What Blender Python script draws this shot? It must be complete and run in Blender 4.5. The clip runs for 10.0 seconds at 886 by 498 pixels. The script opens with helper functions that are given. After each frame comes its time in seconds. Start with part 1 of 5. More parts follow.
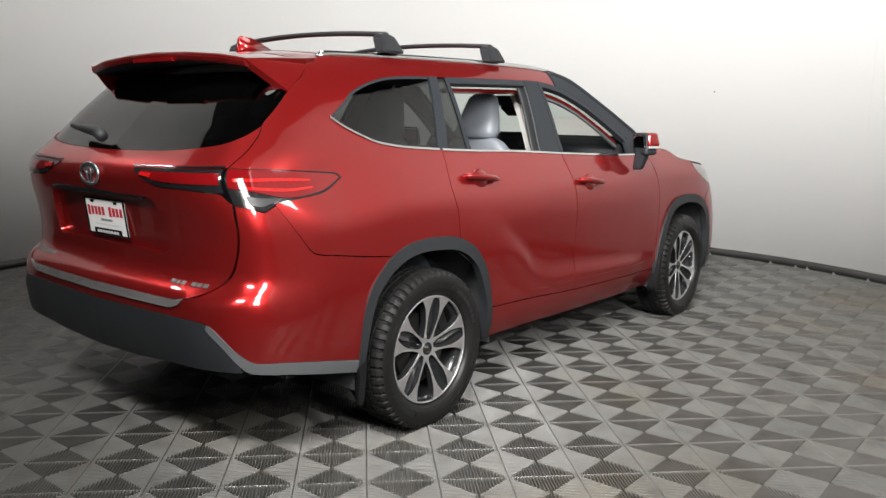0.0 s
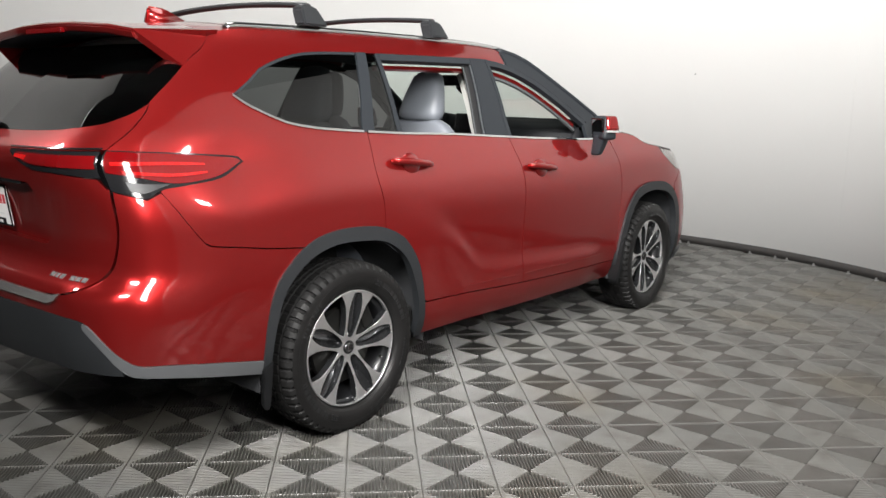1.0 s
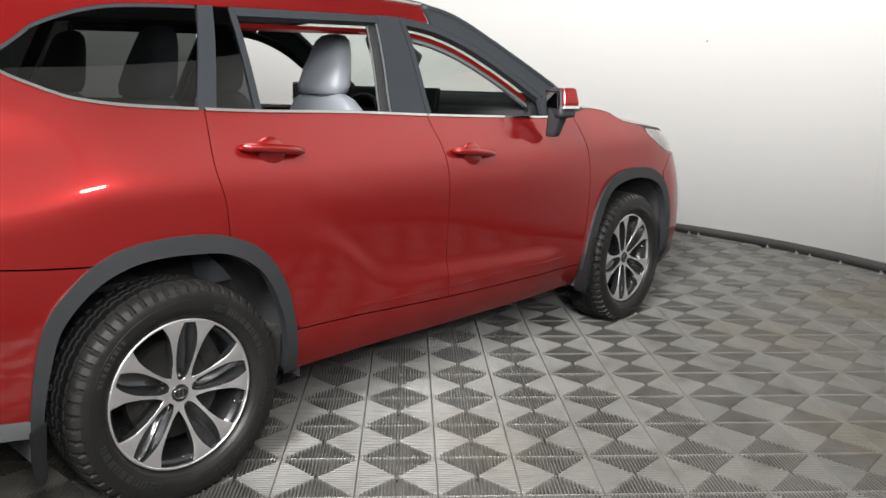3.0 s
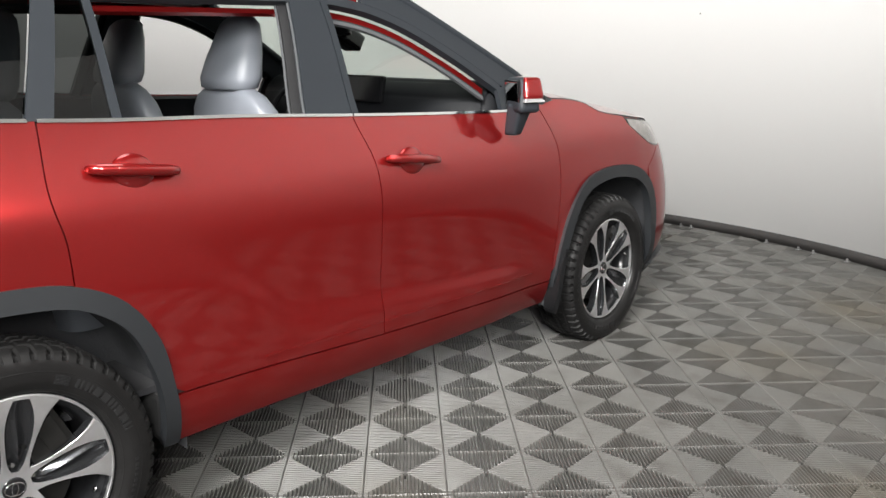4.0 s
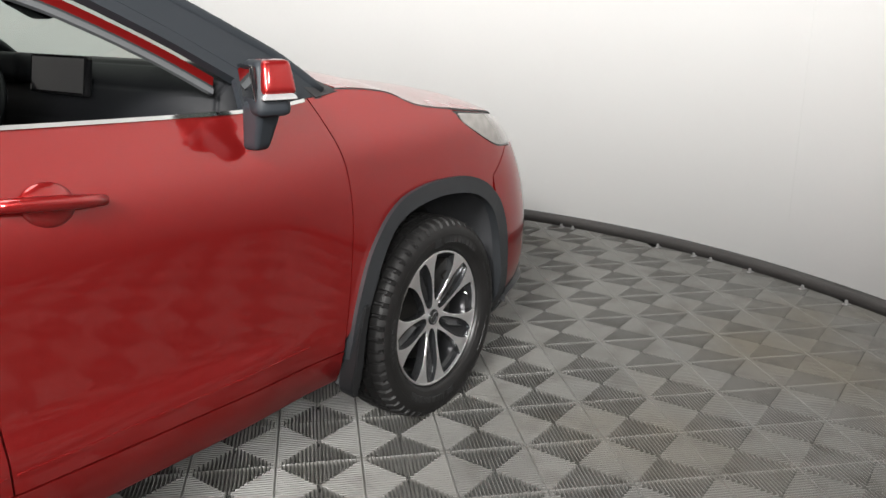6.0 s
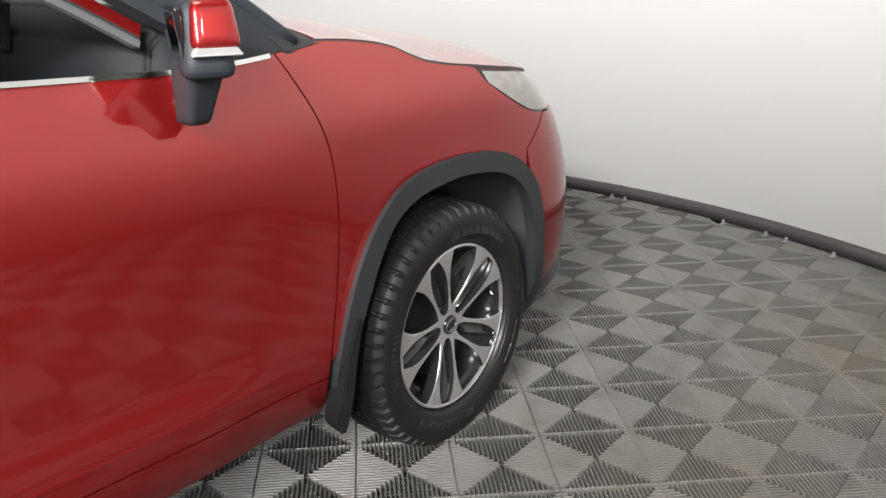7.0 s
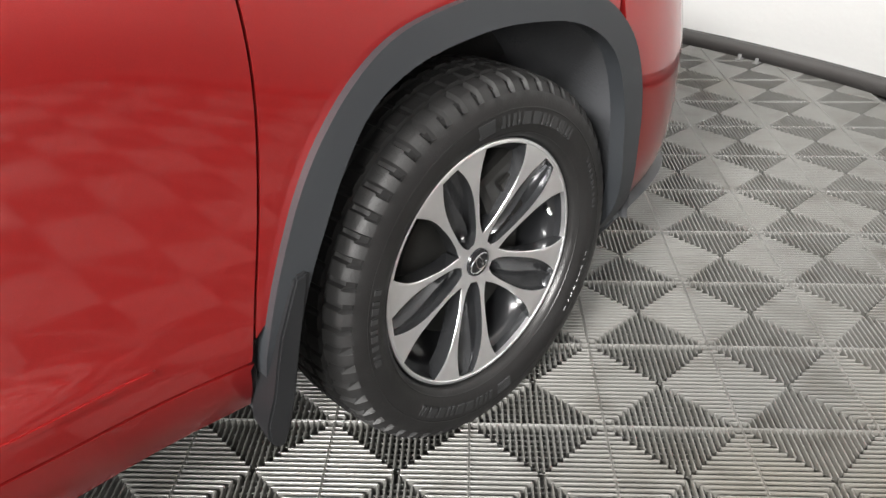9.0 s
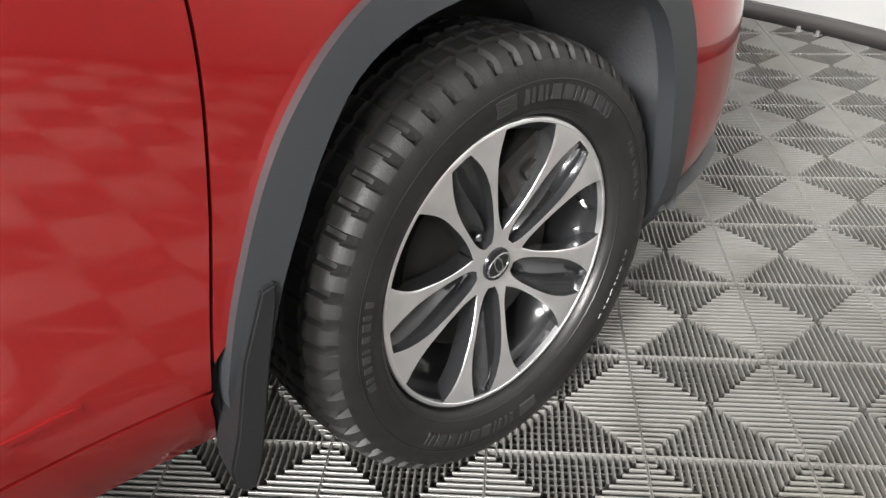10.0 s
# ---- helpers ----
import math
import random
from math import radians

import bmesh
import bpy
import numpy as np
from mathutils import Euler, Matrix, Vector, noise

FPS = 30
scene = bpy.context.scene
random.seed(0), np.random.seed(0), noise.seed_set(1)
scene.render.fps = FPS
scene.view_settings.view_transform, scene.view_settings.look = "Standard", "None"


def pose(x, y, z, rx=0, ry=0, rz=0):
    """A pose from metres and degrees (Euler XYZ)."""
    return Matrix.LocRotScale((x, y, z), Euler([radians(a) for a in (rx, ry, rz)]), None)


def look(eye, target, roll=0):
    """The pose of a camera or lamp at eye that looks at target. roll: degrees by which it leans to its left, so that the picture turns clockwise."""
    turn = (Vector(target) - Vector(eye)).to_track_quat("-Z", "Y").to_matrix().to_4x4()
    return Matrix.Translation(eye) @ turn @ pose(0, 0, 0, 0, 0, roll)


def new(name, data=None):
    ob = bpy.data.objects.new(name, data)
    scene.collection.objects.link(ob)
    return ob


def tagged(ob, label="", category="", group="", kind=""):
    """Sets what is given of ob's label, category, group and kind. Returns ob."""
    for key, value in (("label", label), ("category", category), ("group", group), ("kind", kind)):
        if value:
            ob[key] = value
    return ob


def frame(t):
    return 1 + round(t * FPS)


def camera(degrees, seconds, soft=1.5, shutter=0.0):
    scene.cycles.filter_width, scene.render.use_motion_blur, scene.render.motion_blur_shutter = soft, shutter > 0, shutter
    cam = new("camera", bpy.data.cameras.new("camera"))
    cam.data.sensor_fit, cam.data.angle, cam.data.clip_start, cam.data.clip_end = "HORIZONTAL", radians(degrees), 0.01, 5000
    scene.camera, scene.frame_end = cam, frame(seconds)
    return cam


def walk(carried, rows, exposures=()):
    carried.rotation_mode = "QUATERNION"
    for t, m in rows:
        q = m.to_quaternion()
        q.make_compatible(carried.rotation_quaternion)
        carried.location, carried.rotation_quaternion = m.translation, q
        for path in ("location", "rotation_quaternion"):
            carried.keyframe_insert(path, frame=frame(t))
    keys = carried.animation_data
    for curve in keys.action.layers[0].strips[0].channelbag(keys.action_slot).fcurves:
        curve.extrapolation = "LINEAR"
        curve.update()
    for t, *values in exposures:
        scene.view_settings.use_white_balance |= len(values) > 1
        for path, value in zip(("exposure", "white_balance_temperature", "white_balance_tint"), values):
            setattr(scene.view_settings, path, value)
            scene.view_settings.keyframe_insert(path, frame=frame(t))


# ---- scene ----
cam = camera(57.2, 10.0)
PATH = [
    (0, (3.305, -2.815, 1.458), (2.055, -1.289, 1.127), 0.6),
    (0.5, (3.352, -2.59, 1.457), (2.107, -1.066, 1.098), 0.7),
    (1, (3.383, -2.368, 1.451), (2.134, -0.852, 1.078), 1.1),
    (1.5, (3.344, -2.107, 1.428), (2.079, -0.608, 1.039), 1.2),
    (2, (3.329, -1.859, 1.432), (2.046, -0.378, 1.027), 1.1),
    (2.5, (3.303, -1.562, 1.42), (2.005, -0.099, 0.999), 0.8),
    (2.7, (3.302, -1.456, 1.396), (1.99, -0.003, 0.985), 0.6),
    (3.8, (3.041, -0.775, 1.481), (1.709, 0.633, 0.987), 0.2),
    (4, (2.995, -0.649, 1.478), (1.69, 0.785, 0.986), -0.0),
    (4.5, (2.956, -0.341, 1.492), (1.735, 1.161, 0.992), 0.2),
    (5, (2.844, -0.026, 1.48), (1.602, 1.452, 0.961), -0.5),
    (5.5, (2.732, 0.29, 1.465), (1.569, 1.824, 0.922), -0.3),
    (5.7, (2.675, 0.41, 1.463), (1.555, 1.973, 0.912), 0.2),
    (6.8, (2.432, 1.007, 1.442), (1.224, 2.472, 0.815), -0.8),
    (7, (2.333, 1.116, 1.408), (1.129, 2.565, 0.739), -0.5),
    (7.5, (2.197, 1.345, 1.368), (0.993, 2.704, 0.529), -0.5),
    (8, (2.082, 1.527, 1.322), (0.866, 2.807, 0.383), 0.1),
    (8.5, (1.971, 1.726, 1.261), (0.729, 2.941, 0.269), 0.1),
    (9, (1.866, 1.878, 1.192), (0.599, 3.054, 0.186), -0.4),
    (9.5, (1.781, 1.987, 1.133), (0.494, 3.123, 0.107), -0.9),
    (10, (1.725, 2.066, 1.094), (0.415, 3.156, 0.047), -1.4),
]
walk(cam, [(t, look(eye, target, roll)) for t, eye, target, roll in PATH],
     exposures=[(0.0, -0.24), (2.5, -0.08), (5.5, 0.0), (7.0, 0.2), (7.5, 0.3), (8.5, 0.82), (10.0, 0.95)])

# ---- light ----
world = bpy.data.worlds.new("hall_dusk")
scene.world = world
world.use_nodes = True
world.node_tree.nodes["Background"].inputs[0].default_value = (0.6, 0.65, 0.7, 1)
world.node_tree.nodes["Background"].inputs[1].default_value = 0.02

BOOTH = (-0.13, 1.2)   # centre of the round booth
BOOTH_R = 4.42
CEIL = 7.5
WALL_H = 5.2


# ---- materials ----
def new_mat(name, base, rough=0.5, metal=0.0, coat=0.0, coat_rough=0.03, spec=0.5):
    m = bpy.data.materials.new(name)
    m.use_nodes = True
    b = m.node_tree.nodes["Principled BSDF"]
    b.inputs["Base Color"].default_value = (*base, 1)
    b.inputs["Roughness"].default_value = rough
    b.inputs["Metallic"].default_value = metal
    b.inputs["Coat Weight"].default_value = coat
    b.inputs["Coat Roughness"].default_value = coat_rough
    b.inputs["Specular IOR Level"].default_value = spec
    return m


def vary(m, scale, amount, bump=0.0, bump_scale=None, rough_amount=0.0, detail=5.0):
    """Mottles a material's colour, roughness and relief with noise at two scales, in object metres."""
    t = m.node_tree
    b = t.nodes["Principled BSDF"]
    base = tuple(b.inputs["Base Color"].default_value)
    co = t.nodes.new("ShaderNodeTexCoord")
    n1 = t.nodes.new("ShaderNodeTexNoise")
    n1.inputs["Scale"].default_value = scale
    n1.inputs["Detail"].default_value = detail
    t.links.new(co.outputs["Object"], n1.inputs["Vector"])
    ramp = t.nodes.new("ShaderNodeMix")
    ramp.data_type = "RGBA"
    ramp.inputs[6].default_value = tuple(min(c * (1 - amount), 1) for c in base[:3]) + (1,)
    ramp.inputs[7].default_value = tuple(min(c * (1 + amount), 1) for c in base[:3]) + (1,)
    t.links.new(n1.outputs["Fac"], ramp.inputs["Factor"])
    t.links.new(ramp.outputs[2], b.inputs["Base Color"])
    n2 = t.nodes.new("ShaderNodeTexNoise")
    n2.inputs["Scale"].default_value = bump_scale or scale * 12
    n2.inputs["Detail"].default_value = 3.0
    t.links.new(co.outputs["Object"], n2.inputs["Vector"])
    if bump:
        bp = t.nodes.new("ShaderNodeBump")
        bp.inputs["Strength"].default_value = 1.0
        bp.inputs["Distance"].default_value = bump
        t.links.new(n2.outputs["Fac"], bp.inputs["Height"])
        t.links.new(bp.outputs["Normal"], b.inputs["Normal"])
    if rough_amount:
        r = b.inputs["Roughness"].default_value
        mr = t.nodes.new("ShaderNodeMapRange")
        mr.inputs["To Min"].default_value = max(r - rough_amount, 0.02)
        mr.inputs["To Max"].default_value = min(r + rough_amount, 1)
        t.links.new(n1.outputs["Fac"], mr.inputs["Value"])
        t.links.new(mr.outputs["Result"], b.inputs["Roughness"])
    return m


def glass_mat(name, tint, gloss=0.06):
    m = bpy.data.materials.new(name)
    m.use_nodes = True
    t = m.node_tree
    t.nodes.remove(t.nodes["Principled BSDF"])
    tr = t.nodes.new("ShaderNodeBsdfTransparent")
    tr.inputs["Color"].default_value = (*tint, 1)
    gl = t.nodes.new("ShaderNodeBsdfGlossy")
    gl.inputs["Roughness"].default_value = 0.02
    lw = t.nodes.new("ShaderNodeLayerWeight")
    lw.inputs["Blend"].default_value = 0.5
    pw = t.nodes.new("ShaderNodeMath")
    pw.operation = "POWER"
    pw.inputs[1].default_value = 4.0
    t.links.new(lw.outputs["Facing"], pw.inputs[0])
    fr = t.nodes.new("ShaderNodeMapRange")
    fr.inputs["To Min"].default_value = gloss
    fr.inputs["To Max"].default_value = 0.95
    t.links.new(pw.outputs[0], fr.inputs["Value"])
    mx = t.nodes.new("ShaderNodeMixShader")
    t.links.new(fr.outputs[0], mx.inputs[0])
    t.links.new(tr.outputs[0], mx.inputs[1])
    t.links.new(gl.outputs[0], mx.inputs[2])
    t.links.new(mx.outputs[0], t.nodes["Material Output"].inputs["Surface"])
    return m


PAINT = new_mat("red_metallic_paint", (0.268, 0.0130, 0.0128), 0.28, 0.70, 1.0, 0.048)
vary(PAINT, 900.0, 0.10, detail=1.0)
PAINT.node_tree.nodes["Principled BSDF"].inputs["Specular Tint"].default_value = (0.5, 0.12, 0.12, 1)
PAINT.node_tree.nodes["Principled BSDF"].inputs["Coat IOR"].default_value = 1.63
TRIM = vary(new_mat("grey_black_plastic", (0.012, 0.0135, 0.0155), 0.55), 4.0, 0.15, 0.0002, 900, 0.08)
# darker copy of the trim plastic: the flaps' shade is put into the colour
FLAPSHADE = vary(new_mat("shaded_flap_plastic", (0.0065, 0.0068, 0.0075), 0.5, spec=0.3), 6.0, 0.2, 0.0003, 300, 0.1)
GARNISH = vary(new_mat("grey_garnish_plastic", (0.075, 0.078, 0.082), 0.5), 4.0, 0.1, 0.0002, 900, 0.08)
PILLAR = vary(new_mat("satin_black_pillar_film", (0.015, 0.018, 0.022), 0.55, spec=0.3), 3.0, 0.1, 0, None, 0.05)
GLOSS = new_mat("gloss_black", (0.008, 0.008, 0.009), 0.12)
RUBBER = vary(new_mat("tyre_rubber", (0.0085, 0.0082, 0.0082), 0.40, spec=0.32), 14.0, 0.3, 0.0004, 220, 0.14)
SATIN = vary(new_mat("satin_silver", (0.58, 0.58, 0.58), 0.25, 0.7), 60.0, 0.12, 0, None, 0.08)
TREADMAT = vary(new_mat("tread_rubber", (0.0085, 0.0082, 0.0082), 0.6, spec=0.32), 30.0, 0.35, 0.0006, 260, 0.1)
LETTER = vary(new_mat("raised_rubber", (0.012, 0.012, 0.0125), 0.42), 40.0, 0.2, 0.0002, 400, 0.1)
SEAL = new_mat("seal_rubber", (0.015, 0.015, 0.016), 0.6)
DARKCHROME = vary(new_mat("dark_chrome", (0.09, 0.085, 0.085), 0.42, 0.4), 30.0, 0.2, 0, None, 0.1)
CHROME = vary(new_mat("chrome", (0.62, 0.62, 0.62), 0.1, 1.0), 8.0, 0.06, 0, None, 0.05)
ALLOY = vary(new_mat("machined_alloy", (0.90, 0.90, 0.91), 0.42, 1.0), 30.0, 0.08, 0.0001, 500, 0.06)
DARKRIM = vary(new_mat("dark_grey_rim_paint", (0.016, 0.0165, 0.018), 0.30, 0.4, 0.5), 10.0, 0.12, 0, None, 0.06)
SCUFF = vary(new_mat("ribbed_bright_scuff_metal", (0.85, 0.83, 0.82), 0.22, 0.9), 30.0, 0.12, 0.002, 90, 0.1)
VALLEY = vary(new_mat("grey_spoke_paint", (0.042, 0.043, 0.046), 0.26, 0.7, 0.5), 10.0, 0.12, 0, None, 0.06)
HEADLENS = vary(new_mat("clear_headlight_lens", (0.25, 0.235, 0.22), 0.15, 0.35, 1.0), 25.0, 0.35)
STEEL = vary(new_mat("brake_steel", (0.030, 0.0295, 0.028), 0.5, 0.8), 20.0, 0.3, 0.0003, 200, 0.1)
LINER = vary(new_mat("wheel_well_felt", (0.026, 0.027, 0.030), 0.9), 8.0, 0.35, 0.002, 120)
UNDER = vary(new_mat("underbody", (0.02, 0.02, 0.02), 0.85), 5.0, 0.3)
LEATHER = vary(new_mat("grey_leather", (0.16, 0.172, 0.195), 0.42), 5.0, 0.12, 0.0006, 350, 0.06)
DASH = vary(new_mat("dash_vinyl", (0.006, 0.0065, 0.008), 0.62, spec=0.2), 6.0, 0.2, 0.0003, 500, 0.06)
HEADLINER = vary(new_mat("headliner_cloth", (0.45, 0.44, 0.42), 0.95), 6.0, 0.06, 0.0005, 500)
CARPET = vary(new_mat("carpet", (0.02, 0.02, 0.022), 0.95), 20.0, 0.3, 0.002, 400)
LENS = new_mat("red_lens", (0.13, 0.002, 0.003), 0.08, 0.0, 1.0)
BRIGHTLENS = new_mat("bright_red_lens", (0.42, 0.007, 0.007), 0.1, 0.0, 1.0)
CLEAR = vary(new_mat("clear_lens", (0.03, 0.03, 0.032), 0.4, 0.2, 0.0), 40.0, 0.6)
MIRROR = new_mat("mirror_glass", (0.85, 0.87, 0.87), 0.02, 1.0)
PLATE = vary(new_mat("white_card", (0.78, 0.78, 0.77), 0.4), 30.0, 0.04)
REDINK = new_mat("red_ink", (0.45, 0.02, 0.03), 0.5)
GREYINK = new_mat("grey_ink", (0.25, 0.25, 0.26), 0.5)
PALEINK = new_mat("pale_ink", (0.6, 0.6, 0.6), 0.5)
SMOKED = glass_mat("smoked_glass", (0.13, 0.14, 0.138))
DARKGLASS = glass_mat("dark_rear_glass", (0.025, 0.027, 0.027))
SCREEN = glass_mat("windscreen_glass", (0.80, 0.88, 0.83))
WALLMAT = vary(new_mat("white_booth_wall", (0.72, 0.72, 0.712), 0.85), 0.9, 0.025, 0.0008, 35)
CEILMAT = vary(new_mat("grey_ceiling", (0.30, 0.30, 0.30), 0.9), 1.5, 0.03)
BASEMAT = vary(new_mat("dark_rubber_base", (0.028, 0.026, 0.025), 0.5), 3.0, 0.3, 0.001, 60, 0.1)
HALLMAT = vary(new_mat("hall_paint", (0.20, 0.20, 0.20), 0.9), 0.8, 0.1, 0.001, 40)
CONCRETE = vary(new_mat("concrete", (0.045, 0.044, 0.042), 0.9), 2.0, 0.3, 0.001, 60)
TILEMAT = new_mat("grey_floor_tile_plastic", (0.085, 0.083, 0.077), 0.30, spec=1.0)


def weather_tiles(m):
    """Grey plastic with brownish dirt in patches and fine grime, in world metres; each tile a little lighter or darker."""
    t = m.node_tree
    b = t.nodes["Principled BSDF"]
    geo = t.nodes.new("ShaderNodeNewGeometry")
    info = t.nodes.new("ShaderNodeObjectInfo")

    def noise(scale, detail, lo, hi):
        n = t.nodes.new("ShaderNodeTexNoise")
        n.inputs["Scale"].default_value = scale
        n.inputs["Detail"].default_value = detail
        t.links.new(geo.outputs["Position"], n.inputs["Vector"])
        r = t.nodes.new("ShaderNodeMapRange")
        r.inputs["From Min"].default_value, r.inputs["From Max"].default_value = lo, hi
        t.links.new(n.outputs["Fac"], r.inputs["Value"])
        return r.outputs["Result"]

    def mix(fac, a, c):
        x = t.nodes.new("ShaderNodeMix")
        x.data_type = "RGBA"
        t.links.new(fac, x.inputs["Factor"])
        for sock, v in ((x.inputs[6], a), (x.inputs[7], c)):
            if isinstance(v, tuple):
                sock.default_value = (*v, 1)
            else:
                t.links.new(v, sock)
        return x.outputs[2]
    clean = mix(info.outputs["Random"], (0.080, 0.079, 0.074), (0.096, 0.094, 0.087))
    dirt = mix(noise(0.75, 6.0, 0.52, 0.72), clean, (0.084, 0.074, 0.055))
    grime = mix(noise(9.0, 8.0, 0.50, 0.80), dirt, (0.044, 0.041, 0.035))
    dust = mix(noise(2.6, 7.0, 0.58, 0.82), grime, (0.108, 0.105, 0.098))
    t.links.new(dust, b.inputs["Base Color"])
    r = t.nodes.new("ShaderNodeMapRange")
    r.inputs["To Min"].default_value, r.inputs["To Max"].default_value = 0.28, 0.44
    t.links.new(noise(3.2, 6.0, 0.3, 0.75), r.inputs["Value"])
    t.links.new(r.outputs["Result"], b.inputs["Roughness"])


weather_tiles(TILEMAT)
SEAMGREY = new_mat("joint_grey", (0.68, 0.68, 0.67), 0.8)
TIN = vary(new_mat("galvanised_clip", (0.5, 0.5, 0.5), 0.4, 0.9), 60.0, 0.3)
LAMPWHITE = bpy.data.materials.new("lamp_diffuser")
LAMPWHITE.use_nodes = True
_b = LAMPWHITE.node_tree.nodes["Principled BSDF"]
_b.inputs["Base Color"].default_value = (0.9, 0.9, 0.9, 1)
_b.inputs["Emission Color"].default_value = (1, 0.98, 0.95, 1)
_b.inputs["Emission Strength"].default_value = 1.0


# ---- mesh helpers ----
def mesh_of(name, verts, faces, mat=None, smooth=False, flip=False):
    me = bpy.data.meshes.new(name)
    me.from_pydata([tuple(v) for v in verts], [], [tuple(f[::-1]) if flip else tuple(f) for f in faces])
    if mat:
        for m in (mat if isinstance(mat, (list, tuple)) else [mat]):
            me.materials.append(m)
    if smooth:
        me.polygons.foreach_set("use_smooth", [True] * len(me.polygons))
    me.update()
    return me


def part(name, data, mat=None, parent=None, label="", smooth=False, crisp=False):
    """Links a bmesh or mesh as one mesh object under a thing or part. crisp: smooth, with edges over 20 degrees kept sharp."""
    if isinstance(data, bmesh.types.BMesh):
        if crisp:
            smooth = True
            for e in data.edges:
                e.smooth = len(e.link_faces) == 2 and e.calc_face_angle() < radians(20)
        me = bpy.data.meshes.new(name)
        data.to_mesh(me)
        data.free()
        if smooth:
            me.polygons.foreach_set("use_smooth", [True] * len(me.polygons))
    else:
        me = data
    if mat and not me.materials:
        for m in (mat if isinstance(mat, (list, tuple)) else [mat]):
            me.materials.append(m)
    ob = new(name, me)
    if parent:
        ob.parent = parent
    if label:
        tagged(ob, label)
    return ob


def thing(name, label, category, at=(0, 0, 0), group="", kind=""):
    ob = new(name)
    ob.location = at
    return tagged(ob, label, category, group, kind)


def boxes(items, bevel=0.0):
    """One bmesh of boxes: (centre, size) or (centre, size, pose)."""
    bm = bmesh.new()
    for it in items:
        c, s = it[0], it[1]
        m = Matrix.Translation(c) @ (it[2] if len(it) > 2 else Matrix.Identity(4)) @ Matrix.Diagonal((*s, 1))
        bmesh.ops.create_cube(bm, size=1.0, matrix=m)
    if bevel:
        bmesh.ops.bevel(bm, geom=bm.edges[:], offset=bevel, segments=2, affect="EDGES", profile=0.6)
    return bm


def sweep(path, radius, sides=10, squash=1.0):
    """A tube along a path of points; squash flattens it in height."""
    verts, faces = [], []
    n = len(path)
    for i, p in enumerate(path):
        a, b = Vector(path[max(i - 1, 0)]), Vector(path[min(i + 1, n - 1)])
        d = (b - a).normalized()
        up = Vector((0, 0, 1)) if abs(d.z) < 0.9 else Vector((0, 1, 0))
        u = d.cross(up).normalized()
        w = u.cross(d)
        r = radius[i] if isinstance(radius, (list, tuple)) else radius
        for k in range(sides):
            t = 2 * math.pi * k / sides
            verts.append(Vector(p) + u * (math.cos(t) * r) + w * (math.sin(t) * r * squash))
    for i in range(n - 1):
        for k in range(sides):
            k2 = (k + 1) % sides
            faces.append((i * sides + k, i * sides + k2, (i + 1) * sides + k2, (i + 1) * sides + k))
    faces.append(tuple(range(sides))[::-1])
    faces.append(tuple((n - 1) * sides + k for k in range(sides)))
    return verts, faces


def rounded(size, bevel, at=(0, 0, 0), turn=(0, 0, 0), segments=3):
    bm = bmesh.new()
    bmesh.ops.create_cube(bm, size=1.0, matrix=Matrix.Diagonal((*size, 1)))
    bmesh.ops.bevel(bm, geom=bm.edges[:], offset=bevel, segments=segments, affect="EDGES", profile=0.7)
    bm.transform(pose(*at, *turn))
    return bm


def flow(points, step=0.02):
    """A smooth line through points, sampled about every step metres."""
    pts = [Vector(p) for p in points]
    ext = [pts[0] * 2 - pts[1]] + pts + [pts[-1] * 2 - pts[-2]]
    out = []
    for i in range(1, len(ext) - 2):
        p0, p1, p2, p3 = ext[i - 1:i + 3]
        k = max(1, int((p2 - p1).length / step))
        for j in range(k):
            t = j / k
            # centripetal-like tension keeps uneven spacing from overshooting
            m1, m2 = (p2 - p0) * 0.5, (p3 - p1) * 0.5
            lim = (p2 - p1).length * 1.2
            if m1.length > lim:
                m1 *= lim / m1.length
            if m2.length > lim:
                m2 *= lim / m2.length
            out.append(p1 * (2*t**3 - 3*t**2 + 1) + m1 * (t**3 - 2*t**2 + t) + p2 * (3*t**2 - 2*t**3) + m2 * (t**3 - t**2))
    out.append(pts[-1])
    return [tuple(p) for p in out]


# ---- the booth ----
def ring_wall(name, r0, r1, z0, z1, a0, a1, mat, n=160, label="", category=""):
    """An upright curved wall between two radii and two angles (degrees)."""
    verts, faces = [], []
    for i in range(n + 1):
        a = radians(a0 + (a1 - a0) * i / n)
        for r in (r0, r1):
            for z in (z0, z1):
                verts.append((BOOTH[0] + r * math.cos(a), BOOTH[1] + r * math.sin(a), z))
    for i in range(n):
        p, q = i * 4, i * 4 + 4
        faces += [(p, q, q + 1, p + 1), (p + 2, p + 3, q + 3, q + 2), (p + 1, q + 1, q + 3, p + 3), (p, p + 2, q + 2, q)]
    faces += [(0, 1, 3, 2), (n * 4, n * 4 + 2, n * 4 + 3, n * 4 + 1)]
    me = mesh_of(name, verts, faces, mat, smooth=False)
    for p in me.polygons:
        p.use_smooth = abs(p.normal.z) < 0.5
    return tagged(new(name, me), label, category, kind="structure")


A0, A1 = -22.0, 222.0   # the booth's wall runs round from A0 to A1; the gap is its entrance
ring_wall("wall_booth", BOOTH_R, BOOTH_R + 0.12, 0.0, WALL_H, A0, A1, WALLMAT, 200, "smooth white curved photo booth wall", "wall")
ring_wall("baseboard", BOOTH_R - 0.028, BOOTH_R + 0.002, 0.0, 0.072, A0, A1, BASEMAT, 200, "dark rubber base strip along the curved wall", "baseboard")

for a in (67.2,):
    ring_wall("trim", BOOTH_R - .0015, BOOTH_R + .001, .34, WALL_H, a - .012, a + .012, SEAMGREY, 2, "hairline upright joint in the white wall", "trim")


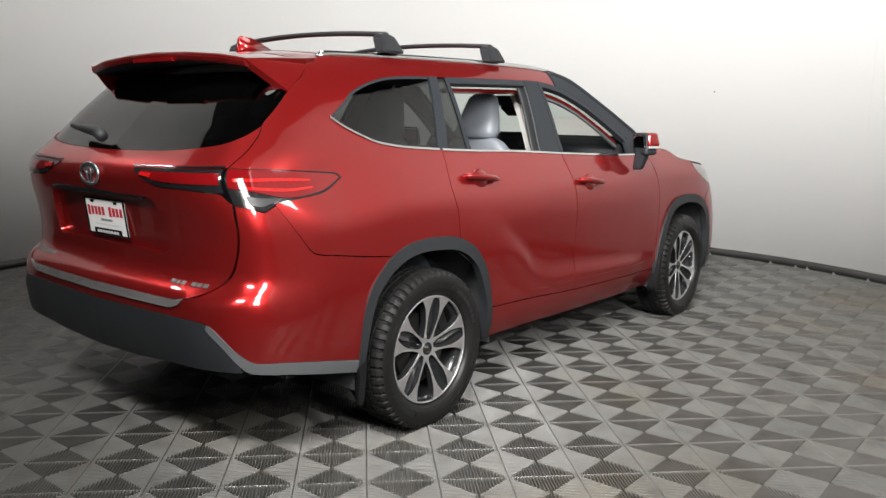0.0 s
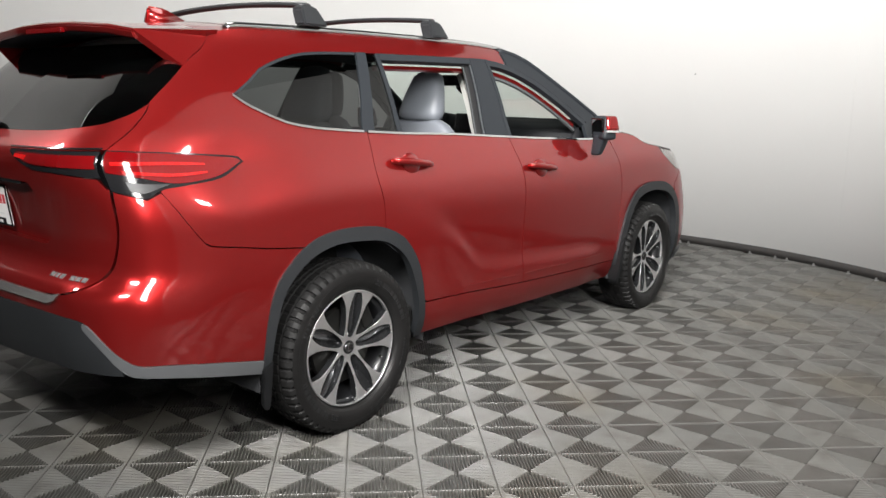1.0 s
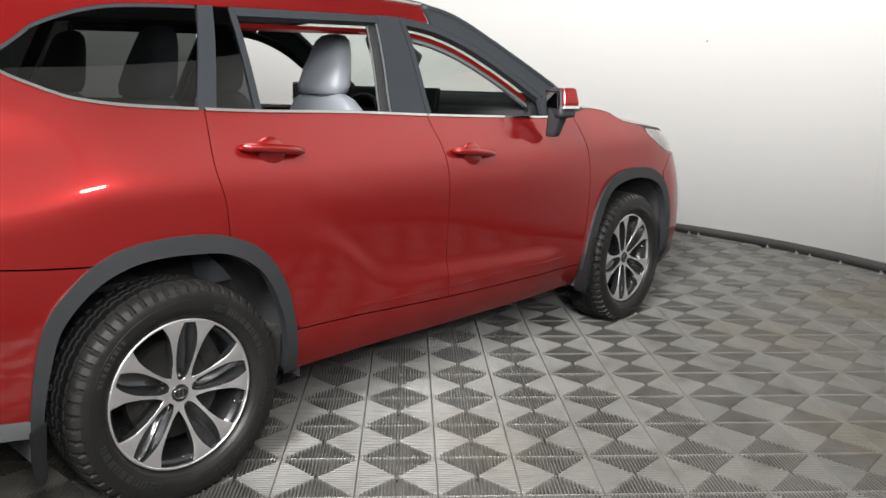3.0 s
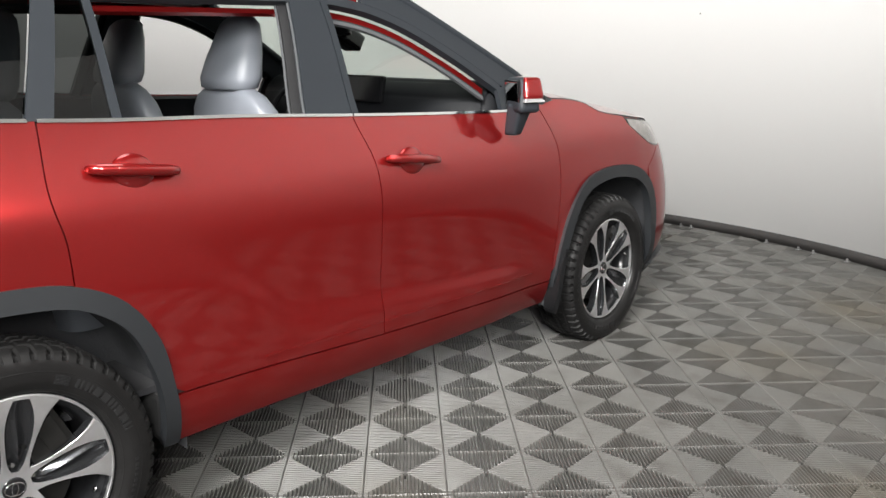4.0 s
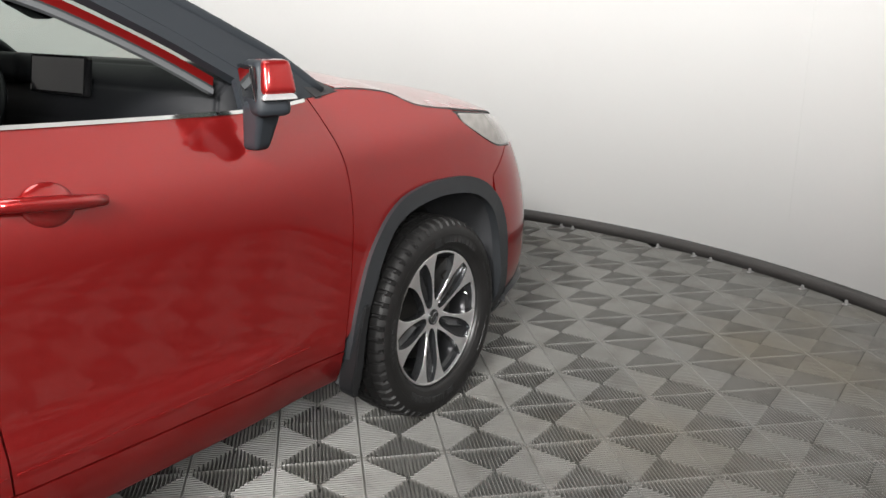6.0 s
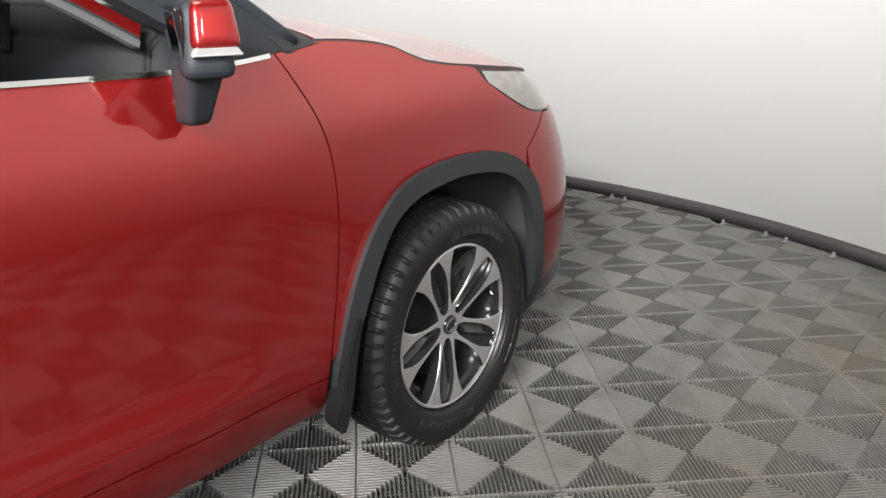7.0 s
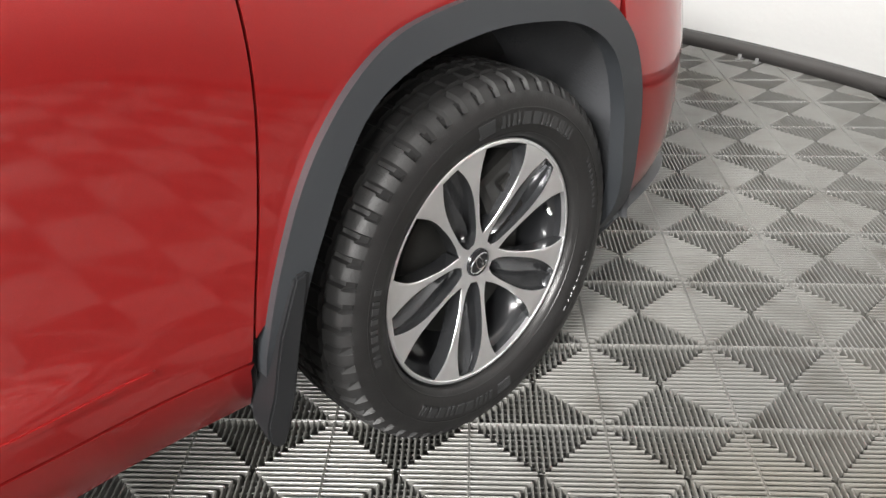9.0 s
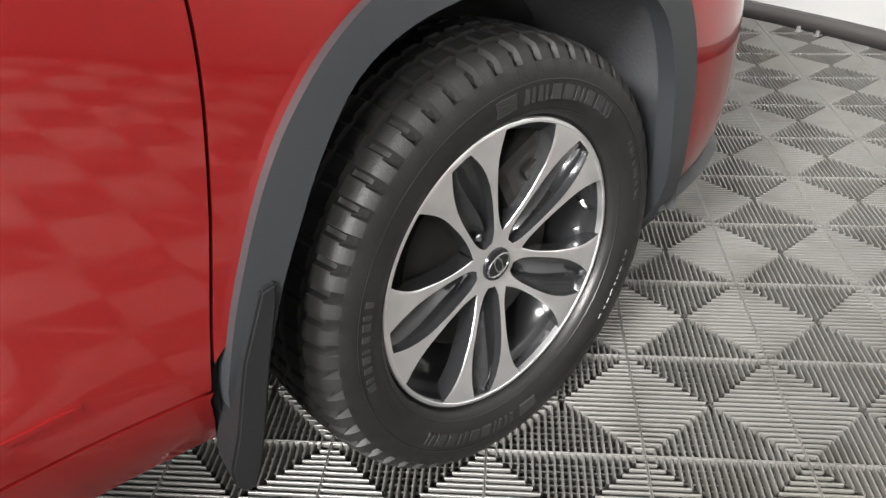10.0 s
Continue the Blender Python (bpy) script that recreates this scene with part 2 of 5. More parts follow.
def plain_box(name, lo, hi, mat, label, category):
    c = [(a + b) / 2 for a, b in zip(lo, hi)]
    s = [b - a for a, b in zip(lo, hi)]
    ob = part(name, boxes([(c, s)]), mat)
    return tagged(ob, label, category, kind="structure")


plain_box("ground", (-12, -12, -0.25), (12, 14, -0.031), CONCRETE, "dark concrete slab under the floor tiles", "ground")
plain_box("ceiling", (-9, -9, CEIL), (9, 10.5, CEIL + 0.1), CEILMAT, "plain pale grey ceiling over the booth", "ceiling")
plain_box("wall_south", (-9, -9, -0.031), (9, -8.8, CEIL), HALLMAT, "plain grey hall wall", "wall")
plain_box("wall_north", (-9, 10.3, -0.031), (9, 10.5, CEIL), HALLMAT, "plain grey hall wall", "wall")
plain_box("wall_east", (8.8, -8.8, -0.031), (9, 10.3, CEIL), HALLMAT, "plain grey hall wall", "wall")
plain_box("wall_west", (-9, -8.8, -0.031), (-8.8, 10.3, CEIL), HALLMAT, "plain grey hall wall", "wall")


def light_ceiling(x, y, shape, size, size_y, watts, label):
    """An unseen luminous ceiling added for overhead light: a thin frame, a white skin and the light that it gives."""
    lamp = thing("luminous_ceiling", label, "ceiling light", (x, y, CEIL - 0.03), "luminous ceilings")
    bm = bmesh.new()
    n = 72 if shape == "DISK" else 4
    r = size / 2 if shape == "DISK" else size / math.sqrt(2)
    turn = 0 if shape == "DISK" else 45
    bmesh.ops.create_cone(bm, cap_ends=True, segments=n, radius1=r + 0.05, radius2=r + 0.05, depth=0.03, matrix=pose(0, 0, 0.008, 0, 0, turn) if shape == "DISK" else Matrix.Translation((0, 0, 0.008)) @ Matrix.Diagonal((1, size_y / size, 1, 1)) @ pose(0, 0, 0, 0, 0, turn))
    part("frame", bm, CEILMAT, lamp)
    bm = bmesh.new()
    bmesh.ops.create_cone(bm, cap_ends=True, segments=n, radius1=r, radius2=r, depth=0.01, matrix=Matrix.Translation((0, 0, -0.013)) @ Matrix.Diagonal((1, size_y / size, 1, 1)) @ pose(0, 0, 0, 0, 0, turn))
    part("diffuser", bm, LAMPWHITE, lamp)
    li = bpy.data.lights.new("ceiling_light", "AREA")
    li.shape, li.size, li.energy, li.color = shape, size, watts, (1.0, 0.985, 0.955)
    if shape == "RECTANGLE":
        li.size_y = size_y
    ob = new("ceiling_glow", li)
    ob.parent = lamp
    ob.location = (0, 0, -0.024)
    return lamp


# added overhead fill, out of view; size and power set by the brightness wanted
light_ceiling(BOOTH[0], BOOTH[1], "DISK", 4.4, 4.4, 200, "unseen luminous white disc added over the booth for overhead light")


def high_bay_lamp(x, y, z, watts, size, target, spread=180):
    """A hung panel lamp, out of view, placed and aimed to light the booth and the car."""
    lamp = thing("high_bay_lamp", "unseen white panel lamp hung to light the booth and car", "lamp", (x, y, z), "high bay lamps")
    aim = look((0, 0, 0), (target[0] - x, target[1] - y, target[2] - z))
    bm = boxes([((0, 0, 0.045), (size[0] + 0.08, size[1] + 0.08, 0.07))], 0.01)
    bm.transform(aim)
    part("housing", bm, TRIM, lamp)
    bm = boxes([((0, 0, 0.006), (size[0], size[1], 0.008))])
    bm.transform(aim)
    part("diffuser", bm, LAMPWHITE, lamp)
    rise = size[1] / 2
    part("hanger", boxes([((0, 0, (CEIL - z + rise) / 2), (0.02, 0.02, CEIL - z - rise))]), STEEL, lamp)
    li = bpy.data.lights.new("lamp_light", "AREA")
    li.shape, li.size, li.size_y, li.energy, li.color = "RECTANGLE", size[0], size[1], watts, (1.0, 0.985, 0.96)
    li.spread = radians(spread)
    ob = new("lamp_glow", li)
    ob.parent = lamp
    ob.matrix_local = aim @ pose(0, 0, -0.004)
    return lamp


high_bay_lamp(4.0, -1.5, 2.6, 150, (0.5, 1.6), (-2.4, 4.0, 0.7), 130)
# added fill for the right-hand wall, whose reflection brightens the doors
high_bay_lamp(-4.0, -1.6, 4.3, 60, (1.4, 0.5), (4.2, 2.6, 0.6), 90)
# added, unseen: evens the far wall, lights the ribs from the entrance side
high_bay_lamp(3.7, -4.4, 5.0, 340, (2.2, 0.6), (1.0, 5.0, 0.2), 84)
high_bay_lamp(4.05, 0.9, 2.75, 16, (0.30, 0.10), (0.3, -0.4, 0.9))


# ---- the car's skin: a surface over (s along the plan line, z height); s equals y along the flank ----
def curve1(xs, ys):
    """A smooth curve through (xs, ys), held flat outside."""
    xs, ys = np.array(xs, float), np.array(ys, float)
    d = np.diff(ys) / np.diff(xs)
    m = np.concatenate([[d[0]], (d[:-1] + d[1:]) / 2, [d[-1]]])

    def g(x):
        x = min(max(x, xs[0]), xs[-1])
        i = min(max(int(np.searchsorted(xs, x)) - 1, 0), len(xs) - 2)
        h = xs[i + 1] - xs[i]
        t = (x - xs[i]) / h
        return float((2*t**3 - 3*t**2 + 1)*ys[i] + (t**3 - 2*t**2 + t)*h*m[i] + (3*t**2 - 2*t**3)*ys[i+1] + (t**3 - t**2)*h*m[i+1])
    return g


def ease(a, b, x):
    t = min(max((x - a) / (b - a), 0.0), 1.0)
    return t * t * (3 - 2 * t)


Z_ROOF = [1.05, 1.15, 1.25, 1.29, 1.45, 1.60, 1.66, 1.72]
X_ROOF = [.927, .890, .846, .826, .757, .680, .640, .58]
wide_door = curve1([.16, .22, .30, .36, .43, .50, .58, .66, .74, .82, .88, .94, .99] + Z_ROOF, [.82, .845, .888, .914, .932, .9385, .9395, .9395, .9405, .9425, .9440, .9440, .9390] + X_ROOF)
# the pressed wave of the doors: it swells between the upper and the lower line
WAVE_TOP = curve1([.05, .26, .42, .58, .72, .86, 1.04, 1.26, 1.6, 1.93, 2.2], [1.12, 1.075, 1.01, .92, .80, .70, .648, .626, .592, .564, .53])
WAVE_LOW = curve1([.05, .23, .416, .65, .76, .84, .96, 1.26, 1.65, 2.1, 2.3], [.86, .833, .774, .736, .672, .580, .533, .520, .506, .492, .480])
wide_arch = curve1([.16, .22, .30, .36, .43, .55, .70, .85, .95] + Z_ROOF, [.82, .85, .90, .935, .953, .955, .951, .945, .938] + X_ROOF)
PLAN = [(0, 3.83), (.3, 3.825), (.55, 3.80), (.755, 3.728), (.878, 3.634), (.940, 3.524), (.976, 3.40), (.994, 3.2), (1, 2.95), (1, 2.5), (1, 1.5), (1, .5), (1, -.1), (.993, -.5), (.978, -.8), (.945, -.95), (.88, -1.04), (.75, -1.09), (.5, -1.115), (0, -1.13)]
_s = [0.0]
for (a, b), (c, d) in zip(PLAN, PLAN[1:]):
    _s.append(_s[-1] - math.hypot((c - a) * .95, d - b))
_s = [v - _s[9] + 2.5 for v in _s]
plan_x = curve1(_s[::-1], [p[0] for p in PLAN][::-1])
plan_y = curve1(_s[::-1], [p[1] for p in PLAN][::-1])
S_REAR, S_FRONT = _s[-1], _s[0]
rear_end = curve1([.16, .22, .35, .5, .70, .76, .80, .9, 1.0, 1.15, 1.21, 1.26, 1.30, 1.45, 1.6, 1.7], [-.92, -.98, -1.06, -1.118, -1.13, -1.122, -1.068, -1.056, -1.072, -1.108, -1.112, -1.07, -1.02, -.87, -.70, -.58])
front_end = curve1([.16, .22, .3, .45, .65, .8, .95, 1.05, 1.12, 1.2], [3.64, 3.70, 3.76, 3.80, 3.81, 3.762, 3.655, 3.525, 3.395, 3.3])
def skin(s, z):
    """The place on the right-hand body skin at s along the plan line and height z."""
    xn, y = plan_x(s), plan_y(s)
    k = ease(.10, .62, s) * ease(2.62, 2.05, s)
    door = wide_door(z) + .0145 * ease(2.26, 1.95, s) * ease(WAVE_TOP(s), WAVE_LOW(s), z) if k > 0 else 0.0
    lowered = .05 * ease(-.12, -.55, s) * ease(.74, .92, z) * ease(1.32, 1.18, z) if s < -.12 else 0.0   # the shoulder sinks towards the tail
    x = xn * (k * door + (1 - k) * wide_arch(z + lowered))
    if s < -.62:
        # the scoop under the tail lamp, over the bumper's shelf
        dent = .016 * ease(-.62, -.95, s) * ease(-1.40, -1.08, s) * ease(.68, .80, z) * ease(1.14, .96, z)
        turn = ease(-.88, -1.12, s)
        x -= dent * (1 - turn)
        y += dent * turn
    if y < -.3:
        y = -.3 + (y + .3) * (rear_end(z) + .3) / -.83
    if y > 3.0:
        y = 3.0 + (y - 3.0) * (front_end(z) - 3.0) / .83
    return (x, y, z)


def normal(s, z):
    h = 0.004
    a, b = Vector(skin(s + h, z)) - Vector(skin(s - h, z)), Vector(skin(s, z + h)) - Vector(skin(s, z - h))
    return a.cross(b).normalized()


def half_panel(outline, grid, lift, depth):
    """Vertices and faces of one skin panel on the right-hand side, its rim turned inwards by depth."""
    bm = bmesh.new()
    pts = []
    for p in outline:
        if not pts or (abs(p[0] - pts[-1][0]) + abs(p[1] - pts[-1][1])) > 0.0015:
            pts.append(p)
    if abs(pts[0][0] - pts[-1][0]) + abs(pts[0][1] - pts[-1][1]) < 0.0015:
        pts.pop()
    f = bm.faces.new([bm.verts.new((p[0], p[1], 0)) for p in pts])
    bmesh.ops.recalc_face_normals(bm, faces=bm.faces[:])
    if f.normal.z < 0:
        bmesh.ops.reverse_faces(bm, faces=bm.faces[:])
    lo = [min(p[i] for p in pts) for i in (0, 1)]
    hi = [max(p[i] for p in pts) for i in (0, 1)]
    for axis in (0, 1):
        k = math.ceil(lo[axis] / grid + 0.01)
        while k * grid < hi[axis]:
            co, no = [0, 0, 0], [0, 0, 0]
            co[axis], no[axis] = k * grid, 1
            bmesh.ops.bisect_plane(bm, geom=bm.verts[:] + bm.edges[:] + bm.faces[:], dist=0.0004, plane_co=co, plane_no=no)
            k += 1
    bmesh.ops.triangulate(bm, faces=[f for f in bm.faces if len(f.verts) > 4])
    norms = {}
    for v in bm.verts:
        s, z = v.co.x, v.co.y
        n = normal(s, z)
        norms[v] = n
        v.co = Vector(skin(s, z)) + n * lift
    rim = [e for e in bm.edges if e.is_boundary and not (depth and all(abs(v.co.x) < 0.0015 for v in e.verts))]
    if depth:
        back = {}
        for e in rim:
            for v in e.verts:
                if v not in back:
                    back[v] = bm.verts.new(v.co - norms[v] * depth)
        for e in rim:
            l = e.link_loops[0]
            a, b = l.vert, l.link_loop_next.vert
            bm.faces.new((b, a, back[a], back[b])).smooth = False
            e.smooth = False
    return bm


def panel(name, outline, mat, parent, side=1, grid=0.025, lift=0.0, depth=0.012, whole=False, label=""):
    """One skin panel as a mesh object. side -1: the left-hand twin; whole: both halves joined on the centre line."""
    bm = half_panel(outline, grid, lift, depth)
    for f in bm.faces:
        f.smooth = True
    if side < 0 or whole:
        if whole:
            geom = bmesh.ops.duplicate(bm, geom=bm.verts[:] + bm.edges[:] + bm.faces[:])["geom"]
        else:
            geom = bm.verts[:] + bm.edges[:] + bm.faces[:]
        vs = [g for g in geom if isinstance(g, bmesh.types.BMVert)]
        fs = [g for g in geom if isinstance(g, bmesh.types.BMFace)]
        for v in vs:
            v.co.x = -v.co.x
        bmesh.ops.reverse_faces(bm, faces=fs)
        if whole:
            bmesh.ops.remove_doubles(bm, verts=[v for v in bm.verts if abs(v.co.x) < 0.003], dist=0.004)
    for e in bm.edges:
        if len(e.link_faces) == 2 and e.calc_face_angle(0) > radians(50):
            e.smooth = False
    return part(name, bm, mat, parent, label)


def band(line_a, line_b):
    """A closed outline between two lines that run the same way."""
    return list(line_a) + list(line_b)[::-1]


def cut(line, lo, hi):
    """The stretch of a line between two values of s, ends included."""
    f = curve_of(line)
    return [(lo, f(lo))] + [p for p in line if lo + 0.002 < p[0] < hi - 0.002] + [(hi, f(hi))]


def curve_of(line):
    pts = sorted(line)

    def g(s):
        for (a, b), (c, d) in zip(pts, pts[1:]):
            if a <= s <= c:
                return b + (d - b) * (s - a) / max(c - a, 1e-6)
        return pts[0][1] if s < pts[0][0] else pts[-1][1]
    return g


# lines of the body, in (s, z)
ROOF_EDGE = flow([(-.745, 1.648), (-.70, 1.672), (-.43, 1.690), (.1, 1.706), (.6, 1.714), (1.1, 1.714), (1.38, 1.706), (1.55, 1.685), (1.68, 1.641), (1.85, 1.550), (2.02, 1.458), (2.15, 1.387), (2.24, 1.337), (2.31, 1.284), (2.37, 1.230)])
DLO_TOP = flow([(-.53, 1.435), (-.44, 1.477), (-.24, 1.563), (-.10, 1.604), (.02, 1.621), (.2, 1.630), (.43, 1.635), (1.18, 1.645), (1.34, 1.638), (1.5, 1.61), (1.68, 1.545), (1.89, 1.434), (2.03, 1.350), (2.13, 1.288), (2.22, 1.242), (2.292, 1.214)])
BELT = flow([(-.53, 1.435), (-.44, 1.397), (-.30, 1.35), (-.23, 1.326), (-.08, 1.303), (.19, 1.284), (.43, 1.271), (.80, 1.258), (1.24, 1.234), (1.69, 1.213), (2.05, 1.200), (2.20, 1.204), (2.292, 1.211)])
GAP_C = flow([(.19, 1.284), (.172, 1.14), (.173, 1.07), (.19, .98), (.193, .872)])
GAP_B = flow([(1.238, 1.234), (1.247, 1.19), (1.278, 1.09), (1.288, .97), (1.285, .8), (1.277, .64), (1.28, .449)])
GAP_A = flow([(2.303, 1.216), (2.334, 1.152), (2.369, 1.061), (2.391, .958), (2.396, .83), (2.38, .68), (2.352, .52), (2.343, .46)])
ARCH_R = flow([(-.503, .375), (-.495, .44), (-.437, .672), (-.355, .785), (-.231, .864), (-.1, .893), (.06, .893), (.193, .870), (.318, .803), (.407, .673), (.443, .508), (.455, .40), (.458, .325)])
ARCH_R_IN = flow([(-.462, .375), (-.455, .45), (-.405, .62), (-.36, .702), (-.255, .788), (-.12, .832), (.05, .832), (.2, .805), (.32, .716), (.385, .57), (.405, .448), (.408, .325)])
ARCH_F = flow([(2.366, .33), (2.356, .37), (2.352, .42), (2.369, .50), (2.398, .585), (2.436, .672), (2.482, .745), (2.545, .812), (2.62, .860), (2.71, .884), (2.83, .894), (3.0, .883), (3.14, .842), (3.235, .772), (3.280, .69), (3.302, .573), (3.306, .463), (3.332, .35), (3.372, .27)])
ARCH_F_IN = flow([(2.398, .33), (2.402, .40), (2.414, .455), (2.440, .535), (2.472, .605), (2.517, .69), (2.577, .768), (2.66, .812), (2.77, .832), (2.9, .834), (3.07, .803), (3.18, .732), (3.226, .62), (3.245, .48), (3.275, .35), (3.31, .27)])
DOOR_LOW = flow([(.452, .49), (.8, .477), (1.28, .449), (1.9, .428), (2.34, .418)])
SILL_LOW = [(.458, .325), (.8, .325), (1.28, .31), (1.9, .30), (2.345, .30)]
BUMP_SEAM = flow([(-.275, .846), (-.45, .864), (-.60, .885), (-.70, .899), (-.746, .914), (-.797, .984), (-.862, 1.104)])
HATCH_SIDE = flow([(-1.026, 1.115), (-1.06, 1.02), (-1.118, .862), (-1.18, .788), (-1.245, .757), (-1.34, .741), (-1.5, .739), (-1.91, .739)])
GARN_TOP = flow([(-1.91, .664), (-1.6, .668), (-1.28, .668), (-1.17, .660), (-1.115, .625), (-1.065, .575), (-1.02, .534), (-.985, .513), (-.88, .500), (-.70, .468), (-.518, .432), (-.497, .428)])
GARN_LOW = flow([(-1.17, .640), (-1.10, .575), (-1.045, .505), (-1.01, .477), (-.885, .454), (-.70, .415), (-.503, .375)])
LAMP_TOP = flow([(-1.026, 1.245), (-.801, 1.234), (-.563, 1.216), (-.505, 1.208), (-.488, 1.190)])
LAMP_LOW = flow([(-.488, 1.190), (-.57, 1.149), (-.63, 1.132), (-.755, 1.119), (-.862, 1.108), (-.92, 1.083), (-1.026, 1.112)])
GLASS_LOW = flow([(-.968, 1.404), (-1.017, 1.370), (-1.131, 1.331), (-1.431, 1.303), (-1.91, 1.294)])
HATCH_GAP = flow([(-1.02, 1.247), (-.985, 1.312), (-.960, 1.375), (-.966, 1.406), (-.913, 1.479), (-.859, 1.553), (-.775, 1.606), (-.745, 1.648)])
HOOD_EDGE = flow([(2.43, 1.236), (2.56, 1.226), (2.68, 1.203), (2.79, 1.158), (2.98, 1.128), (3.2, 1.112), (3.40, 1.098), (3.60, 1.078), (3.9, 1.05), (S_FRONT, 1.045)])
HEAD_LOW = flow([(2.98, 1.122), (3.03, 1.082), (3.16, 1.026), (3.30, .968), (3.36, .955), (3.42, .950), (3.6, .945), (3.85, .965)])

car = thing("car", "red metallic three-row SUV with black cladding and open windows", "car")


def twins(name, outline, mat, parent_of=None, **kw):
    """The same panel on both flanks: right first."""
    return [panel(name, outline, mat, (parent_of[i] if parent_of else car), side, **kw) for i, side in enumerate((1, -1))]


# roof frame and rear quarter, in one pressed panel a side
roof_rear = [p for p in ROOF_EDGE if p[0] <= 1.46]
quarter = (GAP_C[:] + [p for p in ARCH_R[::-1] if -.27 < p[0] < .19] + BUMP_SEAM + [p for p in LAMP_LOW[::-1] if p[0] > -.86] + LAMP_TOP[::-1]
           + HATCH_GAP + roof_rear[1:] + [p for p in DLO_TOP[::-1] if p[0] <= 1.44] + [p for p in BELT if p[0] < .19])
twins("quarter_panel", quarter, PAINT)
a_pillar = [p for p in ROOF_EDGE if p[0] >= 1.46] + [p for p in DLO_TOP[::-1] if p[0] >= 1.445]
twins("a_pillar", a_pillar, PILLAR, label="satin black windscreen pillar")
arch_rear_fore = [p for p in ARCH_R if p[0] > .193 and p[1] > .49]
rear_doors = twins("rear_door", cut(BELT, .195, 1.234) + [(s - .0025, z) for s, z in GAP_B] + [p for p in DOOR_LOW[::-1] if .455 < p[0] < 1.27] + arch_rear_fore[::-1] + [(s + .004, z) for s, z in GAP_C[::-1]], PAINT)
front_doors = twins("front_door", cut(BELT, 1.243, 2.290) + [(s - .0025, z) for s, z in GAP_A] + [(2.338, .43), (2.336, .418)] + [p for p in DOOR_LOW[::-1] if 1.284 < p[0] < 2.33] + [(s + .0025, z) for s, z in GAP_B[::-1]], PAINT)
twins("rocker_panel", [(s, z - .006) for s, z in DOOR_LOW] + [(2.334, .40)] + SILL_LOW[::-1] + [(.457, .40)], PAINT)
# dark jambs behind the gaps
twins("door_jamb", [(s + .02, z) for s, z in GAP_B] + [(s - .02, z) for s, z in GAP_B[::-1]], SEAL, lift=-.016, depth=.0)
twins("door_jamb", [(s + .02, z) for s, z in GAP_A] + [(s - .02, z) for s, z in GAP_A[::-1]], SEAL, lift=-.016, depth=.0)
twins("door_jamb", [(s + .02, z) for s, z in GAP_C] + [(s - .02, z) for s, z in GAP_C[::-1]], SEAL, lift=-.016, depth=.0)
twins("sill_jamb", [(s, z + .03) for s, z in DOOR_LOW] + [(s, z - .04) for s, z in DOOR_LOW[::-1]], SEAL, lift=-.016, depth=.0)
CREASE = flow([(.75, .512), (1.3, .493), (1.9, .482), (2.20, .480)])
for doors, lo, hi in ((rear_doors, .76, 1.268), (front_doors, 1.292, 2.19)):
    ln = cut(CREASE, lo, hi)
    twins("door_crease", [(s, z + .004) for s, z in ln] + [(s, z - .004) for s, z in ln[::-1]], PAINT, parent_of=doors, lift=.0025, depth=.004, grid=.08)
fender_arch = [p for p in ARCH_F if p[1] > .46 and p[0] < 3.232]
twins("fender", [(s + .0025, z) for s, z in GAP_A[::-1]] + [(2.373, 1.220)] + [(s, z - .004) for s, z in HOOD_EDGE if 2.43 < s < 2.975] + [p for p in HEAD_LOW if p[0] < 3.40] + flow([(3.414, .948), (3.326, .90), (3.238, .852)]) + fender_arch[::-1], PAINT)
front_top = [p for p in HEAD_LOW if p[0] > 3.42]
twins_bumper = flow([(3.242, .848), (3.33, .896), (3.418, .944)]) + [(s, z - .004) for s, z in front_top] + [(4.1, .985), (S_FRONT, .99)] + [(S_FRONT, .36), (4.1, .36), (3.8, .36), (3.6, .357), (3.45, .345), (3.375, .295)] + [p for p in ARCH_F[::-1] if p[1] > .30 and p[0] > 3.245]
panel("front_bumper", twins_bumper, PAINT, car, whole=True)
panel("front_lip", [(3.368, .290), (3.45, .341), (3.6, .353), (3.8, .356), (4.1, .356), (S_FRONT, .356), (S_FRONT, .25), (4.0, .245), (3.6, .24), (3.45, .235), (3.378, .23)], TRIM, car, whole=True, lift=.022, depth=.06, label="black front bumper lip")
panel("grille", [(3.853, .961), (4.1, .981), (S_FRONT, .986), (S_FRONT, 1.04), (3.9, 1.045), (3.86, 1.0)], GLOSS, car, whole=True, label="gloss black grille bar")
head = [p for p in HOOD_EDGE if 2.98 <= p[0] <= 3.84]
for lamp_side, ob in zip((1, -1), twins("headlight", [(s, z - .006) for s, z in head] + [(3.85, 1.0)] + HEAD_LOW[::-1], GLOSS, lift=-.006, label="clear headlight in a dark frame")):
    panel("headlight_lens", [(s, z - .014) for s, z in head if s > 3.03] + [(3.83, 1.0)] + [(s, z + .007) for s, z in HEAD_LOW[::-1] if 3.05 < s < 3.82], HEADLENS, ob, lamp_side, lift=-.001, depth=.004)
for seam_side in (1, -1):
    panel("bonnet_seal", [(s, z + .003) for s, z in HOOD_EDGE if s < 3.6] + [(s, z - .004) for s, z in HOOD_EDGE[::-1] if s < 3.6], SEAL, car, seam_side, lift=-.003, depth=.01)

